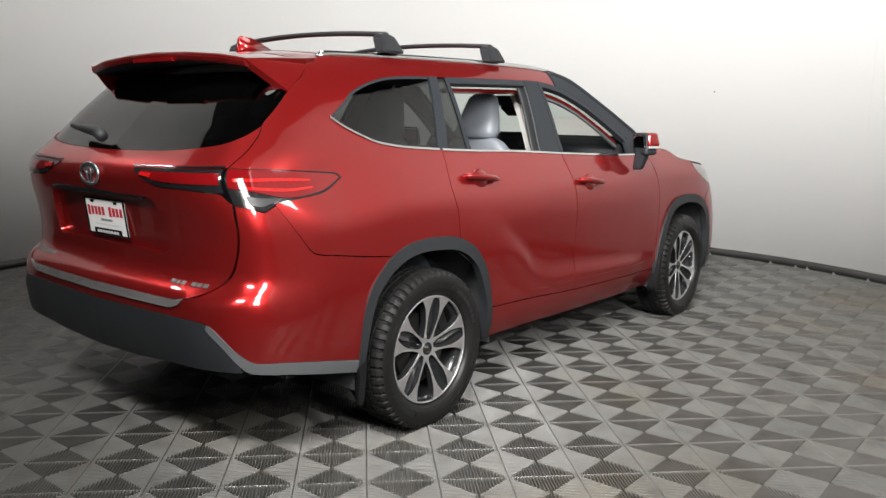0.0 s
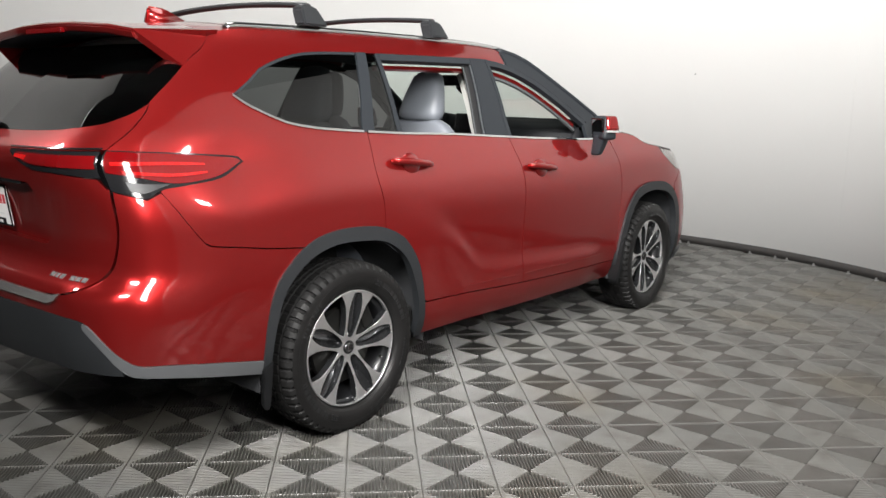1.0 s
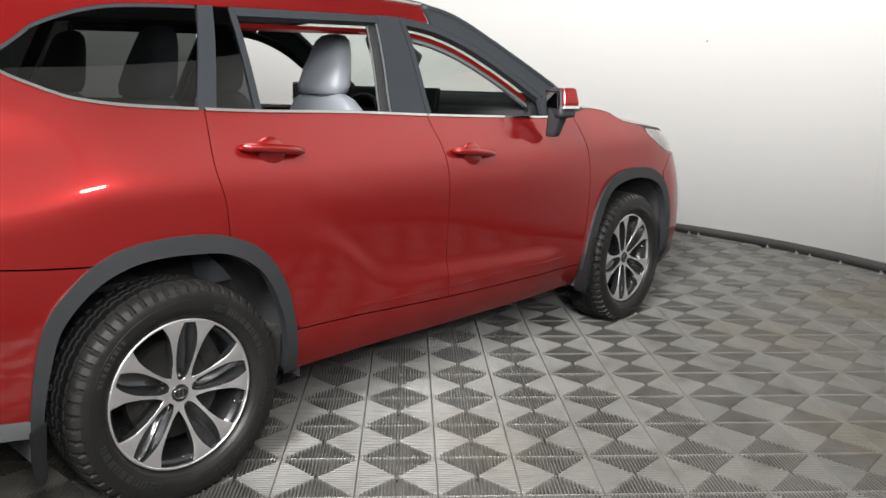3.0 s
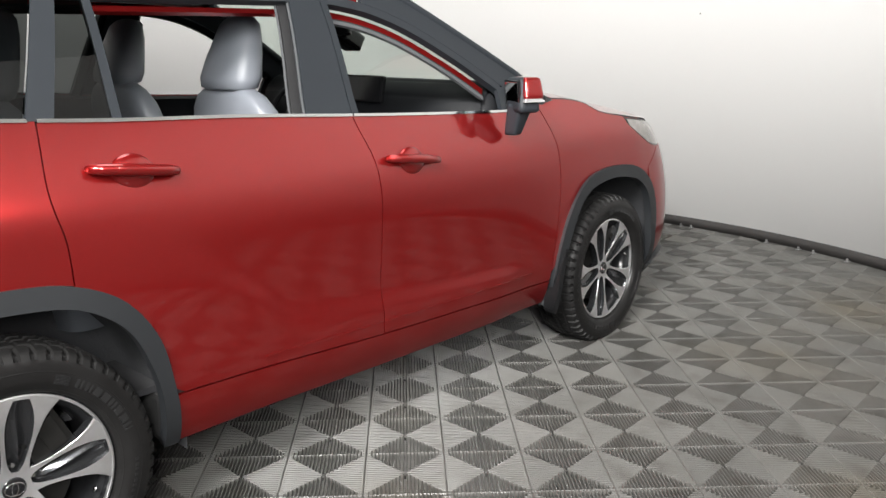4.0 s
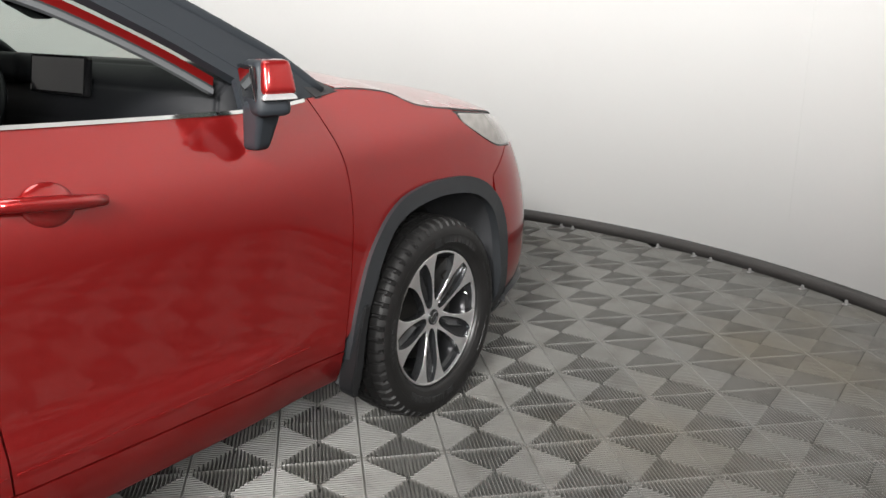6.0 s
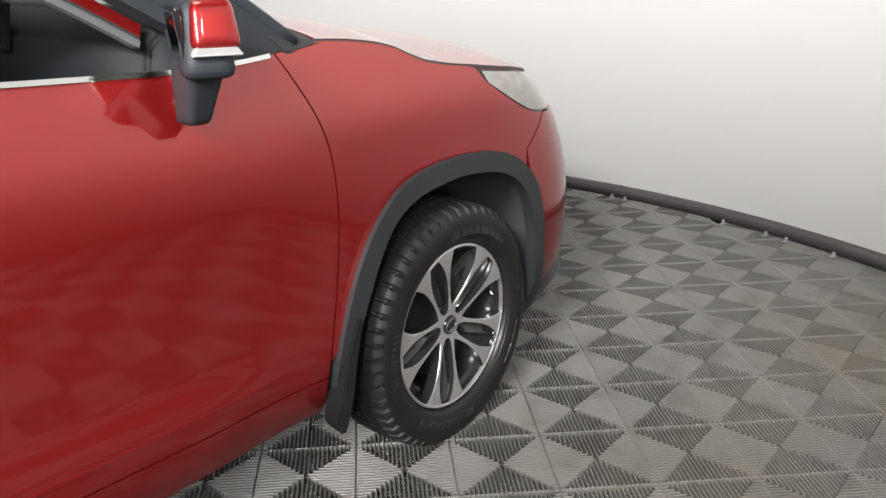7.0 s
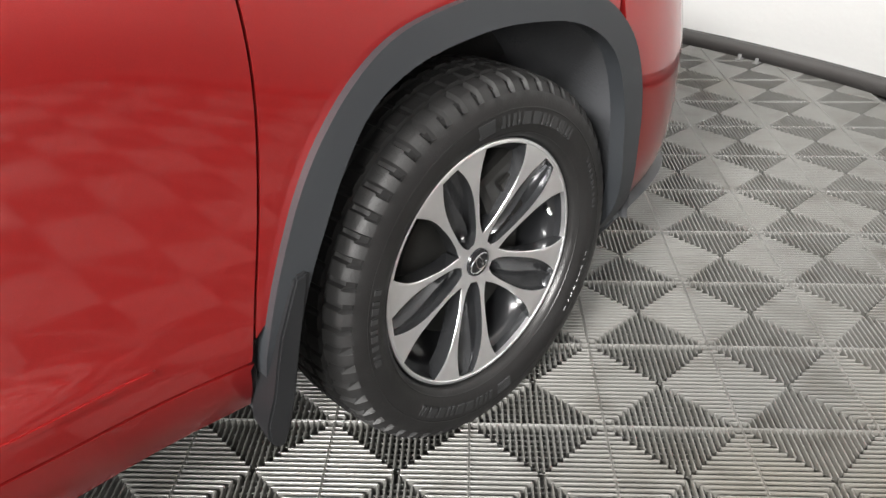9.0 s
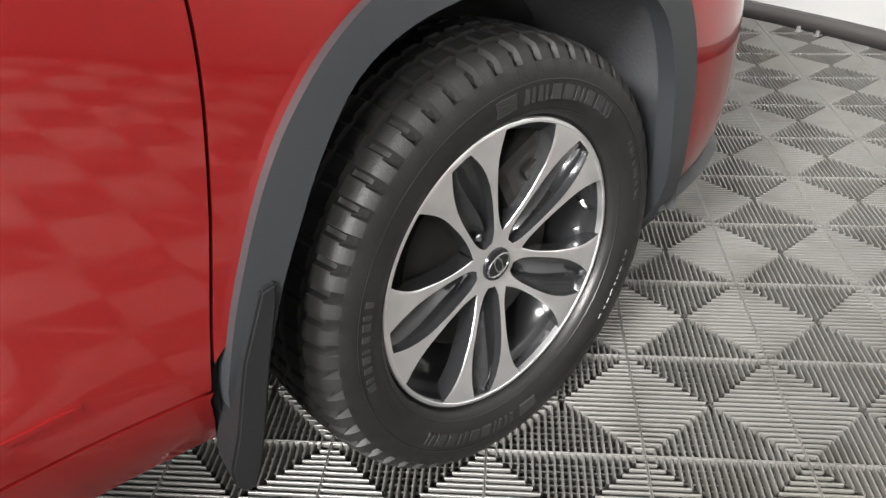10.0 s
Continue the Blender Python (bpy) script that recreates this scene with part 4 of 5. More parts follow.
for side in (1, -1):
    # the wing fans out from the spoiler's corner to the gap line of the pillar
    outer = [Vector(skin(a, b)) + normal(a, b) * .002 for a, b in ((-.872, 1.538), (-.845, 1.566), (-.812, 1.588), (-.780, 1.607), (-.758, 1.632), (-.742, 1.652))]
    outer += [Vector((.652, -.50, 1.676)), Vector((.640, -.43, 1.682)), Vector((.606, -.44, 1.690))]
    corner = [Vector((.606, -.772, 1.664)), Vector((.604, -.765, 1.636))]
    top = [outer[0] + (corner[0] - outer[0]) * t for t in (1.0, .66, .33)] + outer
    low = [p + Vector((-.020, .004, -.022)) for p in top]
    bm = bmesh.new()
    n = len(top)
    vt = [bm.verts.new((side * p.x, p.y, p.z)) for p in top]
    vl = [bm.verts.new((side * p.x, p.y, p.z)) for p in low]
    for i in range(1, n - 1):
        bm.faces.new((vt[0], vt[i], vt[i + 1]))
        bm.faces.new((vl[0], vl[i + 1], vl[i]))
    for i in range(n):
        bm.faces.new((vt[i], vl[i], vl[(i + 1) % n], vt[(i + 1) % n]))
    bmesh.ops.recalc_face_normals(bm, faces=bm.faces[:])
    part("spoiler_wing", bm, PAINT, spoiler, crisp=True)
part("brake_light", boxes([((0, -.800, 1.672), (.30, .02, .018))], .003), LENS, spoiler, "red high brake light")

v, f = sweep([(-.02, -1.045, 1.345), (-.10, -1.03, 1.365), (-.22, -1.02, 1.375), (-.36, -1.0, 1.385)], [.026, .026, .020, .012], 10)
me = mesh_of("wiper", v, f, TRIM, smooth=True)
part("rear_wiper", me, None, tailgate, "black rear wiper")

fin = [(-.02, -.36, 1.735), (.02, -.36, 1.735), (.028, -.12, 1.738), (-.028, -.12, 1.738), (-.006, -.345, 1.812), (.006, -.345, 1.812), (.008, -.26, 1.806), (-.008, -.26, 1.806)]
bm = bmesh.new()
vs = [bm.verts.new(p) for p in fin]
for q in ((0, 1, 2, 3), (4, 5, 6, 7), (0, 1, 5, 4), (1, 2, 6, 5), (2, 3, 7, 6), (3, 0, 4, 7)):
    bm.faces.new([vs[i] for i in q])
bmesh.ops.recalc_face_normals(bm, faces=bm.faces[:])
bmesh.ops.bevel(bm, geom=bm.edges[:], offset=.008, segments=3, affect="EDGES")
part("antenna_fin", bm, PAINT, car, "red shark fin antenna", smooth=True)


def rail_point(s):
    x, y, z = skin(s, edge_z(s))
    return (x - .035, y, z + .014)


for side in (1, -1):
    pts = [Vector(rail_point(-.45 + 2.02 * k / 40)) for k in range(41)]
    pts[0].z -= .012
    pts[-1].z -= .014
    v, f = sweep([(side * p.x, p.y, p.z) for p in pts], .016, 10, 1.0)
    part("roof_rail", mesh_of("roof_rail", v, f, CHROME, smooth=True), None, car, "bright roof rail")


def crossbar(y):
    bar = [(x, y - .02 * (1 - (x / .56) ** 2), 1.822 + .022 * (1 - (x / .56) ** 2)) for x in [-.56 + 1.12 * k / 24 for k in range(25)]]
    v, f = sweep(bar, .030, 12, .42)
    cb = part("crossbar", mesh_of("crossbar", v, f, TRIM, smooth=True), None, car, "black roof crossbar")
    for side in (1, -1):
        prof = [(-.055, 0), (.085, 0), (.075, .02), (.045, .072), (.03, .084), (-.04, .086), (-.052, .07)]
        vv = [(side * (.545 + dx - .35 * h), y + a, 1.735 + h) for dx in (0, .072) for a, h in prof]
        ff = [tuple(range(7)), tuple(range(13, 6, -1))] + [(i, 7 + i, 7 + (i + 1) % 7, (i + 1) % 7) for i in range(7)]
        bm = bmesh.new()
        vs = [bm.verts.new(p) for p in vv]
        for q in ff:
            bm.faces.new([vs[i] for i in q])
        bmesh.ops.recalc_face_normals(bm, faces=bm.faces[:])
        bmesh.ops.bevel(bm, geom=bm.edges[:], offset=.008, segments=2, affect="EDGES")
        part("bar_foot", bm, TRIM, cb, crisp=True)


crossbar(.085)
crossbar(.93)


# ---- door mirrors ----
def door_mirror(side, door):
    """A mirror head turned a little to the driver: black case, red cap, bright lip, on a black foot."""
    turn = -24 * side
    c, sn = math.cos(radians(24)), math.sin(radians(24))

    def at(u, v, z):
        """u outwards along the head, v forwards through it."""
        return (side * (.996 + u * c + v * sn), 2.028 - u * sn + v * c, z - .008)
    def head(size, bevel, u, v, z, lean=0.0):
        """A rounded block of the head, its top narrower and leaning in."""
        bm = rounded(size, bevel, (0, 0, 0), (0, 0, 0), 4)
        for p in bm.verts:
            k = p.co.z / size[2] + .5
            p.co.x *= 1.04 - .16 * k
            p.co.y *= 1.05 - .22 * k
            p.co.x -= lean * k
        bm.transform(pose(*at(u, v, z), 0, 0, turn))
        return bm
    body = part("door_mirror", head((.130, .096, .140), .034, -.002, 0, 1.283, .012), PILLAR, door, "black and red door mirror", smooth=True)
    part("mirror_cap", head((.122, .090, .086), .024, .010, .014, 1.311, .012), PAINT, body, smooth=True)
    part("mirror_lip", head((.138, .092, .016), .007, .007, .012, 1.2645), SATIN, body, "bright lip under the cap", smooth=True)
    part("mirror_rim", rounded((.116, .012, .108), .0055, at(-.008, -.0425, 1.2880), (6, 0, turn), 2), GLOSS, body, smooth=True)
    part("mirror_glass", rounded((.102, .006, .094), .0025, at(-.008, -.0470, 1.2880), (6, 0, turn), 2), MIRROR, body)
    foot = rounded((.080, .090, .130), .022, (0, 0, 0), (0, 0, 0), 3)
    for v in foot.verts:
        k = (v.co.z + .065) / .130
        v.co.y *= .52 + .48 * k
        v.co.x *= .70 + .30 * k
        v.co.x += .034 * k
        v.co.y -= .006 * (1 - k)
    foot.transform(Matrix.Translation((.952, 2.026, 1.176)))
    if side < 0:
        for v in foot.verts:
            v.co.x = -v.co.x
        bmesh.ops.reverse_faces(foot, faces=foot.faces[:])
    part("mirror_arm", foot, PILLAR, body, smooth=True)
    return body


for i, side in enumerate((1, -1)):
    door_mirror(side, front_doors[i])


# ---- wheels ----
def revolve(profile, n, name, mat, smooth=True, wobble=None):
    """A ring round the x axis: profile of (x, r) points."""
    verts, faces = [], []
    m = len(profile)
    for i in range(n):
        a = 2 * math.pi * i / n
        for j, (x, r) in enumerate(profile):
            if wobble:
                x, r = wobble(i, j, x, r)
            verts.append((x, r * math.cos(a), r * math.sin(a)))
    for i in range(n):
        for j in range(m - 1):
            faces.append((i * m + j, ((i + 1) % n) * m + j, ((i + 1) % n) * m + j + 1, i * m + j + 1))
    me = mesh_of(name, verts, faces, mat, smooth)
    bm = bmesh.new()
    bm.from_mesh(me)
    bmesh.ops.recalc_face_normals(bm, faces=bm.faces[:])
    for e in bm.edges:
        if len(e.link_faces) == 2 and e.calc_face_angle() > radians(38):
            e.smooth = False
    bm.to_mesh(me)
    bm.free()
    return me


AXLE_Z = .363
# wheel space: x out of the car, 0 at the tyre's middle
TREAD = [(.119, .300), (.117, .335), (.112, .352), (.104, .364), (.096, .3715), (.090, .3735), (.078, .3765), (.064, .3785), (.0625, .371), (.0545, .371), (.053, .3795), (.036, .3805), (.022, .381), (.0205, .373), (.0115, .373), (.010, .3813), (-.010, .3813)]
OUTER = [(.076, .2600), (.088, .2622), (.096, .2640), (.1015, .2675), (.107, .2745), (.114, .287)] + TREAD
profile = OUTER + [(-x, r) for x, r in OUTER[::-1][1:]]
SEG = 616


def blocks(i, j, x, r):
    """Cuts the cross grooves of the tread's shoulders and ribs."""
    ax = abs(x)
    k = i % 11
    if .098 < ax < .1175 and r > .352 and k < 4:
        r -= .019
        x *= .955
    elif .064 <= ax <= .098 and r > .3 and k < 3:
        r -= .009
    elif .0 < ax < .064 and r > .377 and (i + 4) % 11 < 3:
        r -= .004
    return x, r


me = revolve(profile, SEG, "tyre", RUBBER, True, blocks)
for v in me.vertices:
    floor = -AXLE_Z + .001
    if v.co.z < floor + .004:
        d = floor + .004 - v.co.z
        v.co.z = max(v.co.z, floor)
        v.co.x *= 1 + d * .6
TYRE = me
TYRE.materials.append(TREADMAT)
for p in TYRE.polygons:
    if math.hypot(p.center.y, p.center.z) > .350:
        p.material_index = 1

R_RIM = .257
DISH = curve1([0, .12, .20, .30, .50, .75, .90, 1.0], [.066, .067, .068, .071, .079, .087, .090, .0905])
# half the width in degrees of a twin spoke, and of the painted hollow in it, over the share of the rim's radius
half_w = curve1([.24, .27, .31, .36, .42, .52, .62, .72, .80, .88, .95, .975], [35.9, 31.0, 26.6, 23.4, 21.2, 19.3, 18.7, 18.6, 19.2, 20.6, 22.2, 22.8])
valley_w = curve1([.17, .20, .25, .32, .42, .55, .65, .75, .85, .95], [9.0, 14.0, 16.8, 16.6, 15.2, 13.6, 12.2, 10.3, 7.8, 4.8])
V_IN, V_OUT, S_OUT = .175, .95, .975


def hollow(u, r):
    """How deep the painted hollow lies under the machined face: two flutes with a ridge that drifts across."""
    ridge = .30 - .75 * ease(.25, .92, r)
    d = .016 + .008 * ease(.60, .25, r) - .004 * ease(.75, .93, r)
    side = (u - ridge) / ((1 - ridge) if u > ridge else (1 + ridge))
    flute = math.sin(min(abs(side), 1.0) * math.pi) ** 1.2
    lug = .010 * math.exp(-((r - .215) / .05) ** 2) * (1 - u * u)
    return d * (.30 + .70 * abs(side) ** .8 + .30 * flute * (1.0 if side > 0 else .55)) + lug


def spoke_mesh():
    """One of five twin spokes: two machined blades with a dark painted hollow between them."""
    q = 14
    rs = [.10, .13, V_IN - .002, V_IN + .002] + [V_IN + .002 + (V_OUT - V_IN - .004) * i / 40 for i in range(1, 41)] + [V_OUT + .003, .962, S_OUT]
    verts, faces, mats = [], [], []
    for r in rs:
        h = half_w(r) if r > .24 else 36.0
        inside = V_IN < r < V_OUT
        vw = valley_w(min(max(r, V_IN), V_OUT))
        x0 = DISH(r)
        row = []
        for j in range(4 * q + 3):
            if j <= q:
                a, u = -h + (h - vw) * j / q, None
            elif j >= 3 * q + 2:
                a, u = vw + (h - vw) * (j - 3 * q - 2) / q, None
            else:
                u = -1 + 2 * (j - q - 1) / (2 * q)
                a = u * vw * .985
            x = x0
            if u is not None and inside:
                x -= hollow(u, r)
            elif u is None and h < 35.5 and j in (0, 4 * q + 2):
                x -= .0012
            row.append((x, a))
        for x, a in [(row[0][0] - .036, row[0][1] * .965)] + row + [(row[-1][0] - .036, row[-1][1] * .965)]:
            verts.append((x, R_RIM * r * math.sin(radians(a)), R_RIM * r * math.cos(radians(a))))
    m = 4 * q + 5
    for i in range(len(rs) - 1):
        r = (rs[i] + rs[i + 1]) / 2
        for j in range(m - 1):
            if r < .24 and j in (0, m - 2):
                continue
            faces.append((i * m + j, i * m + j + 1, (i + 1) * m + j + 1, (i + 1) * m + j))
            dark = j in (0, m - 2) or (rs[i + 1] > V_IN and rs[i] < V_OUT and q < j - 1 + .5 and j - 1 < 3 * q + 2 and j - 1 >= q)
            mats.append(1 if dark else 0)
    me = mesh_of("spoke", verts, faces, [ALLOY, VALLEY], True)
    me.polygons.foreach_set("material_index", mats)
    bm = bmesh.new()
    bm.from_mesh(me)
    bmesh.ops.recalc_face_normals(bm, faces=bm.faces[:])
    if sum(f.normal.x for f in bm.faces) < 0:
        bmesh.ops.reverse_faces(bm, faces=bm.faces[:])
    for e in bm.edges:
        if len(e.link_faces) == 2 and (e.calc_face_angle() > radians(32) or e.link_faces[0].material_index != e.link_faces[1].material_index):
            e.smooth = False
    bm.to_mesh(me)
    bm.free()
    return me


SPOKE = spoke_mesh()
LIP = revolve([(.078, .2485), (.0905, .2490), (.0918, .2505), (.0918, .2545), (.0905, .2565), (.086, .2572)], 160, "rim_lip", ALLOY)
FLANGE = revolve([(.086, .2570), (.087, .2590), (.085, .2625), (.080, .2640)], 120, "rim_flange", DARKRIM)
BARREL = revolve([(.080, .2486), (.066, .2440), (.060, .2350), (.054, .2290), (.0, .2220), (-.08, .2200), (-.095, .24), (-.10, .258)], 120, "barrel", DARKRIM)
BACKING = revolve([(.030, .0), (.030, .06), (.026, .07), (.026, .168), (.004, .172), (.004, .0)], 72, "brake_disc", STEEL)
CAP = revolve([(.0735, .0), (.0735, .024), (.0722, .0285), (.070, .0300), (.058, .0302)], 48, "hub_cap", GLOSS)
CAPRING = mesh_of("cap_ring", *torus(.0180, .0250, .0017, 40, 8), CHROME, smooth=True)
CAPRING.transform(pose(.0742, 0, 0, 0, 90, 0))
CAPLOOP = mesh_of("cap_loop", *torus(.0165, .0080, .0014, 30, 8), CHROME, smooth=True)
CAPLOOP.transform(pose(.0742, 0, 0, 0, 90, 0))
LUG = revolve([(.052, .0), (.052, .0055), (.050, .0082), (.030, .0092)], 6, "lug_nut", CHROME, False)
LUGHOLE = revolve([(.0385, .0135), (.0390, .0128), (.034, .0120), (.030, .0)], 20, "lug_seat", GLOSS)
bm = rounded((.06, .12, .17), .02, (.028, .13, .06), (0, 0, 0), 2)
bmesh.ops.create_cube(bm, size=1.0, matrix=pose(.060, .145, .06) @ Matrix.Diagonal((.012, .05, .09, 1)))
me = bpy.data.meshes.new("caliper")
bm.to_mesh(me)
bm.free()
CALIPER = me
CALIPER.materials.append(STEEL)
v, f = sweep([(.050, 0, .232), (.062, 0, .224), (.066, 0, .222), (.066, 0, .222), (.082, 0, .212)], [.006, .006, .006, .0038, .0038], 10)
VALVE = mesh_of("valve", v, f, CHROME, smooth=True)


def side_mark(a0, a1, r0, r1, x, n=6):
    """A raised patch on the tyre's flank between two angles (degrees, from the top, forwards)."""
    verts, faces = [], []
    for i in range(n + 1):
        a = radians(a0 + (a1 - a0) * i / n)
        for r, dx in ((r0 - .0012, -.0025), (r0, .0012), (r1, .0012 - (r1 - r0) * .10), (r1 + .0012, -.0025 - (r1 - r0) * .10)):
            verts.append((x + dx, r * math.sin(a), r * math.cos(a)))
    for i in range(n):
        for j in range(3):
            faces.append((i * 4 + j, i * 4 + j + 1, i * 4 + j + 5, i * 4 + j + 4))
    faces += [(0, 1, 2, 3)[::-1], tuple(n * 4 + j for j in range(4))]
    bm = bmesh.new()
    vs = [bm.verts.new(p) for p in verts]
    for q in faces:
        bm.faces.new([vs[i] for i in q])
    bmesh.ops.recalc_face_normals(bm, faces=bm.faces[:])
    me = bpy.data.meshes.new("side_mark")
    bm.to_mesh(me)
    bm.free()
    me.materials.append(LETTER)
    return me


MARKS = []
for base_a in (46, 226):
    for k, w in enumerate((1.6, 1.2, 1.6, 1.0, 3.0, 1.2, 3.2, 1.4, 1.6, 1.2, 2.8, 1.0, 2.6, 1.4, 1.6, 1.0)):
        MARKS.append(side_mark(base_a - 22 + 2.75 * k, base_a - 22 + 2.75 * k + w, .2935, .3155, .1195, 3))
    for k in range(7):
        MARKS.append(side_mark(base_a - 33, base_a - 25.5, .2925 + .0036 * k, .2940 + .0036 * k, .1195))
for k in range(9):
    MARKS.append(side_mark(128 + 3.1 * k, 128 + 3.1 * k + (1.9, 1.1, 2.2)[k % 3], .305, .316, .1195, 3))
    MARKS.append(side_mark(84 + 2.9 * k, 84 + 2.9 * k + (1.3, 1.9, .9)[k % 3], .304, .313, .1195, 3))
    MARKS.append(side_mark(-78 + 3.4 * k, -78 + 3.4 * k + (2.3, 1.2, 1.8)[k % 3], .303, .316, .1195, 3))
GROOVE = [revolve([(.1185, .322), (.1192, .3235), (.1185, .325)], 120, "flank_ring", RUBBER), revolve([(.1060, .2735), (.1078, .2745), (.1088, .2770)], 120, "flank_ring", RUBBER)]


def wheel(x, y, side, turn, steer=0.0):
    w = new("wheel")
    w.parent = car
    w.matrix_local = pose(x, y, AXLE_Z, 0, 0, (0 if side > 0 else 180) + steer)
    tagged(w, "black tyre on a five twin-spoke two-tone alloy rim")
    spin = pose(0, 0, 0, turn, 0, 0)
    part("tyre", TYRE, None, w)
    for me in GROOVE:
        part("flank_ring", me, None, w)
    for me in MARKS:
        part("side_mark", me, None, w).matrix_local = spin
    for me, nm in ((LIP, "rim_lip"), (FLANGE, "rim_flange"), (BARREL, "barrel"), (CAP, "hub_cap"), (CAPRING, "cap_ring"), (CAPLOOP, "cap_loop")):
        part(nm, me, None, w).matrix_local = spin
    part("brake_disc", BACKING, None, w)
    part("caliper", CALIPER, None, w).matrix_local = pose(0, 0, 0, 25)
    for k in range(5):
        m = pose(0, 0, 0, turn + 72 * k)
        part("spoke", SPOKE, None, w).matrix_local = m
        o = m @ pose(0, 0, .056)
        part("lug_nut", LUG, None, w).matrix_local = o
        part("lug_seat", LUGHOLE, None, w).matrix_local = o
    part("valve", VALVE, None, w).matrix_local = pose(0, 0, 0, turn - 108 + 3)
    return w


X_WHEEL = .838
wheel(X_WHEEL, 2.860, 1, 23.5, 1.5)
wheel(X_WHEEL + .006, -.003, 1, -9.0)
wheel(-X_WHEEL, 2.860, -1, 40.0, 1.5)
wheel(-X_WHEEL - .006, -.003, -1, 5.0)

# wheel wells, floor pan and underbody
for y0 in (0.0, 2.85):
    for side in (1, -1):
        verts, faces = [], []
        n = 20
        for i in range(n + 1):
            a = radians(-9 + 198 * i / n)
            r = (.484 if y0 < 1 else .500) + .006 * (i % 4 == 0)
            for x in (.52, .70, .918):
                verts.append((side * x, y0 + r * math.cos(a), AXLE_Z + r * math.sin(a)))
        for i in range(n):
            for j in range(2):
                faces.append((i * 3 + j, i * 3 + j + 1, i * 3 + j + 4, i * 3 + j + 3))
        faces.append(tuple(i * 3 for i in range(n + 1)))
        part("wheel_liner", mesh_of("wheel_liner", verts, faces, LINER, smooth=True), None, car, "black felt wheel well liner")
part("floor_pan", boxes([((0, 1.42, .37), (1.70, 1.95, .16)), ((0, 0, .46), (1.0, .95, .16)), ((0, -.70, .58), (1.5, .5, .14)), ((0, 2.85, .46), (1.0, .95, .26)), ((0, 3.5, .42), (1.5, .36, .26))], .02), UNDER, car, "dark underbody")
part("rear_axle", boxes([((0, 0, .36), (1.4, .09, .09)), ((0, 2.85, .36), (1.4, .09, .09))], .02), UNDER, car)
part("carpet", boxes([((0, .95, .46), (1.62, 3.0, .02)), ((0, -.45, .72), (1.5, .85, .02))]), CARPET, car)
part("engine_bay", boxes([((0, 3.0, .82), (1.15, .95, .42))], .03), UNDER, car)


# ---- cabin ----
def seat(x, y, z, side, name="front_seat", head_dy=0.0):
    st = new(name)
    st.parent = car
    st.location = (x, y, z)
    tagged(st, "grey leather car seat with fitted headrest")
    part("cushion", rounded((.50, .50, .17), .06, (0, .20 if name == "front_seat" else .32, .08), (6, 0, 0), 4), LEATHER, st, smooth=True)
    back = []
    for zz, w, d, yy in ((0, .44, .16, .0), (.20, .50, .17, -.03), (.42, .52, .15, -.09), (.55, .51, .13, -.125), (.62, .46, .12, -.14), (.67, .37, .10, -.15), (.70, .25, .07, -.155)):
        back.append((zz, w, d, yy))
    verts, faces = [], []
    n = 28
    for zz, w, d, yy in back:
        for k in range(n):
            a = 2 * math.pi * k / n
            ca, sa = math.cos(a), math.sin(a)
            verts.append((w / 2 * math.copysign(abs(ca) ** .55, ca), yy + d / 2 * math.copysign(abs(sa) ** .6, sa), zz + .10))
    for i in range(len(back) - 1):
        for k in range(n):
            faces.append((i * n + k, i * n + (k + 1) % n, (i + 1) * n + (k + 1) % n, (i + 1) * n + k))
    faces += [tuple(range(n))[::-1], tuple((len(back) - 1) * n + k for k in range(n))]
    part("backrest", mesh_of("backrest", verts, faces, LEATHER, smooth=True), None, st)
    verts, faces = [], []
    rows = ((.705, .22, .08, -.160), (.716, .275, .135, -.155), (.75, .29, .15, -.147), (.82, .262, .138, -.128), (.89, .222, .118, -.106), (.94, .188, .095, -.094), (.963, .13, .06, -.088), (.970, .06, .02, -.086))
    for zz, w, d, yy in rows:
        for k in range(n):
            a = 2 * math.pi * k / n
            ca, sa = math.cos(a), math.sin(a)
            verts.append((w / 2 * math.copysign(abs(ca) ** .7, ca), yy + head_dy + d / 2 * math.copysign(abs(sa) ** .8, sa), zz + .085))
    for i in range(len(rows) - 1):
        for k in range(n):
            faces.append((i * n + k, i * n + (k + 1) % n, (i + 1) * n + (k + 1) % n, (i + 1) * n + k))
    faces += [tuple(range(n))[::-1], tuple((len(rows) - 1) * n + k for k in range(n))]
    part("headrest", mesh_of("headrest", verts, faces, LEATHER, smooth=True), None, st)
    return st


seat(.37, 1.225, .52, 1)
seat(-.37, 1.165, .52, -1)
for x in (.38, -.38):
    seat(x, .38, .52, 1, "second_row_seat")
for x in (.36, -.36):
    part("third_row_headrest", rounded((.27, .10, .20), .045, (x, -.60, 1.33), (-14, 0, 0), 3), LEATHER, car, "grey leather third-row headrest", smooth=True)
part("third_row_bench", rounded((1.1, .14, .52), .05, (0, -.52, .98), (-14, 0, 0), 3), LEATHER, car, "grey leather third-row bench", smooth=True)

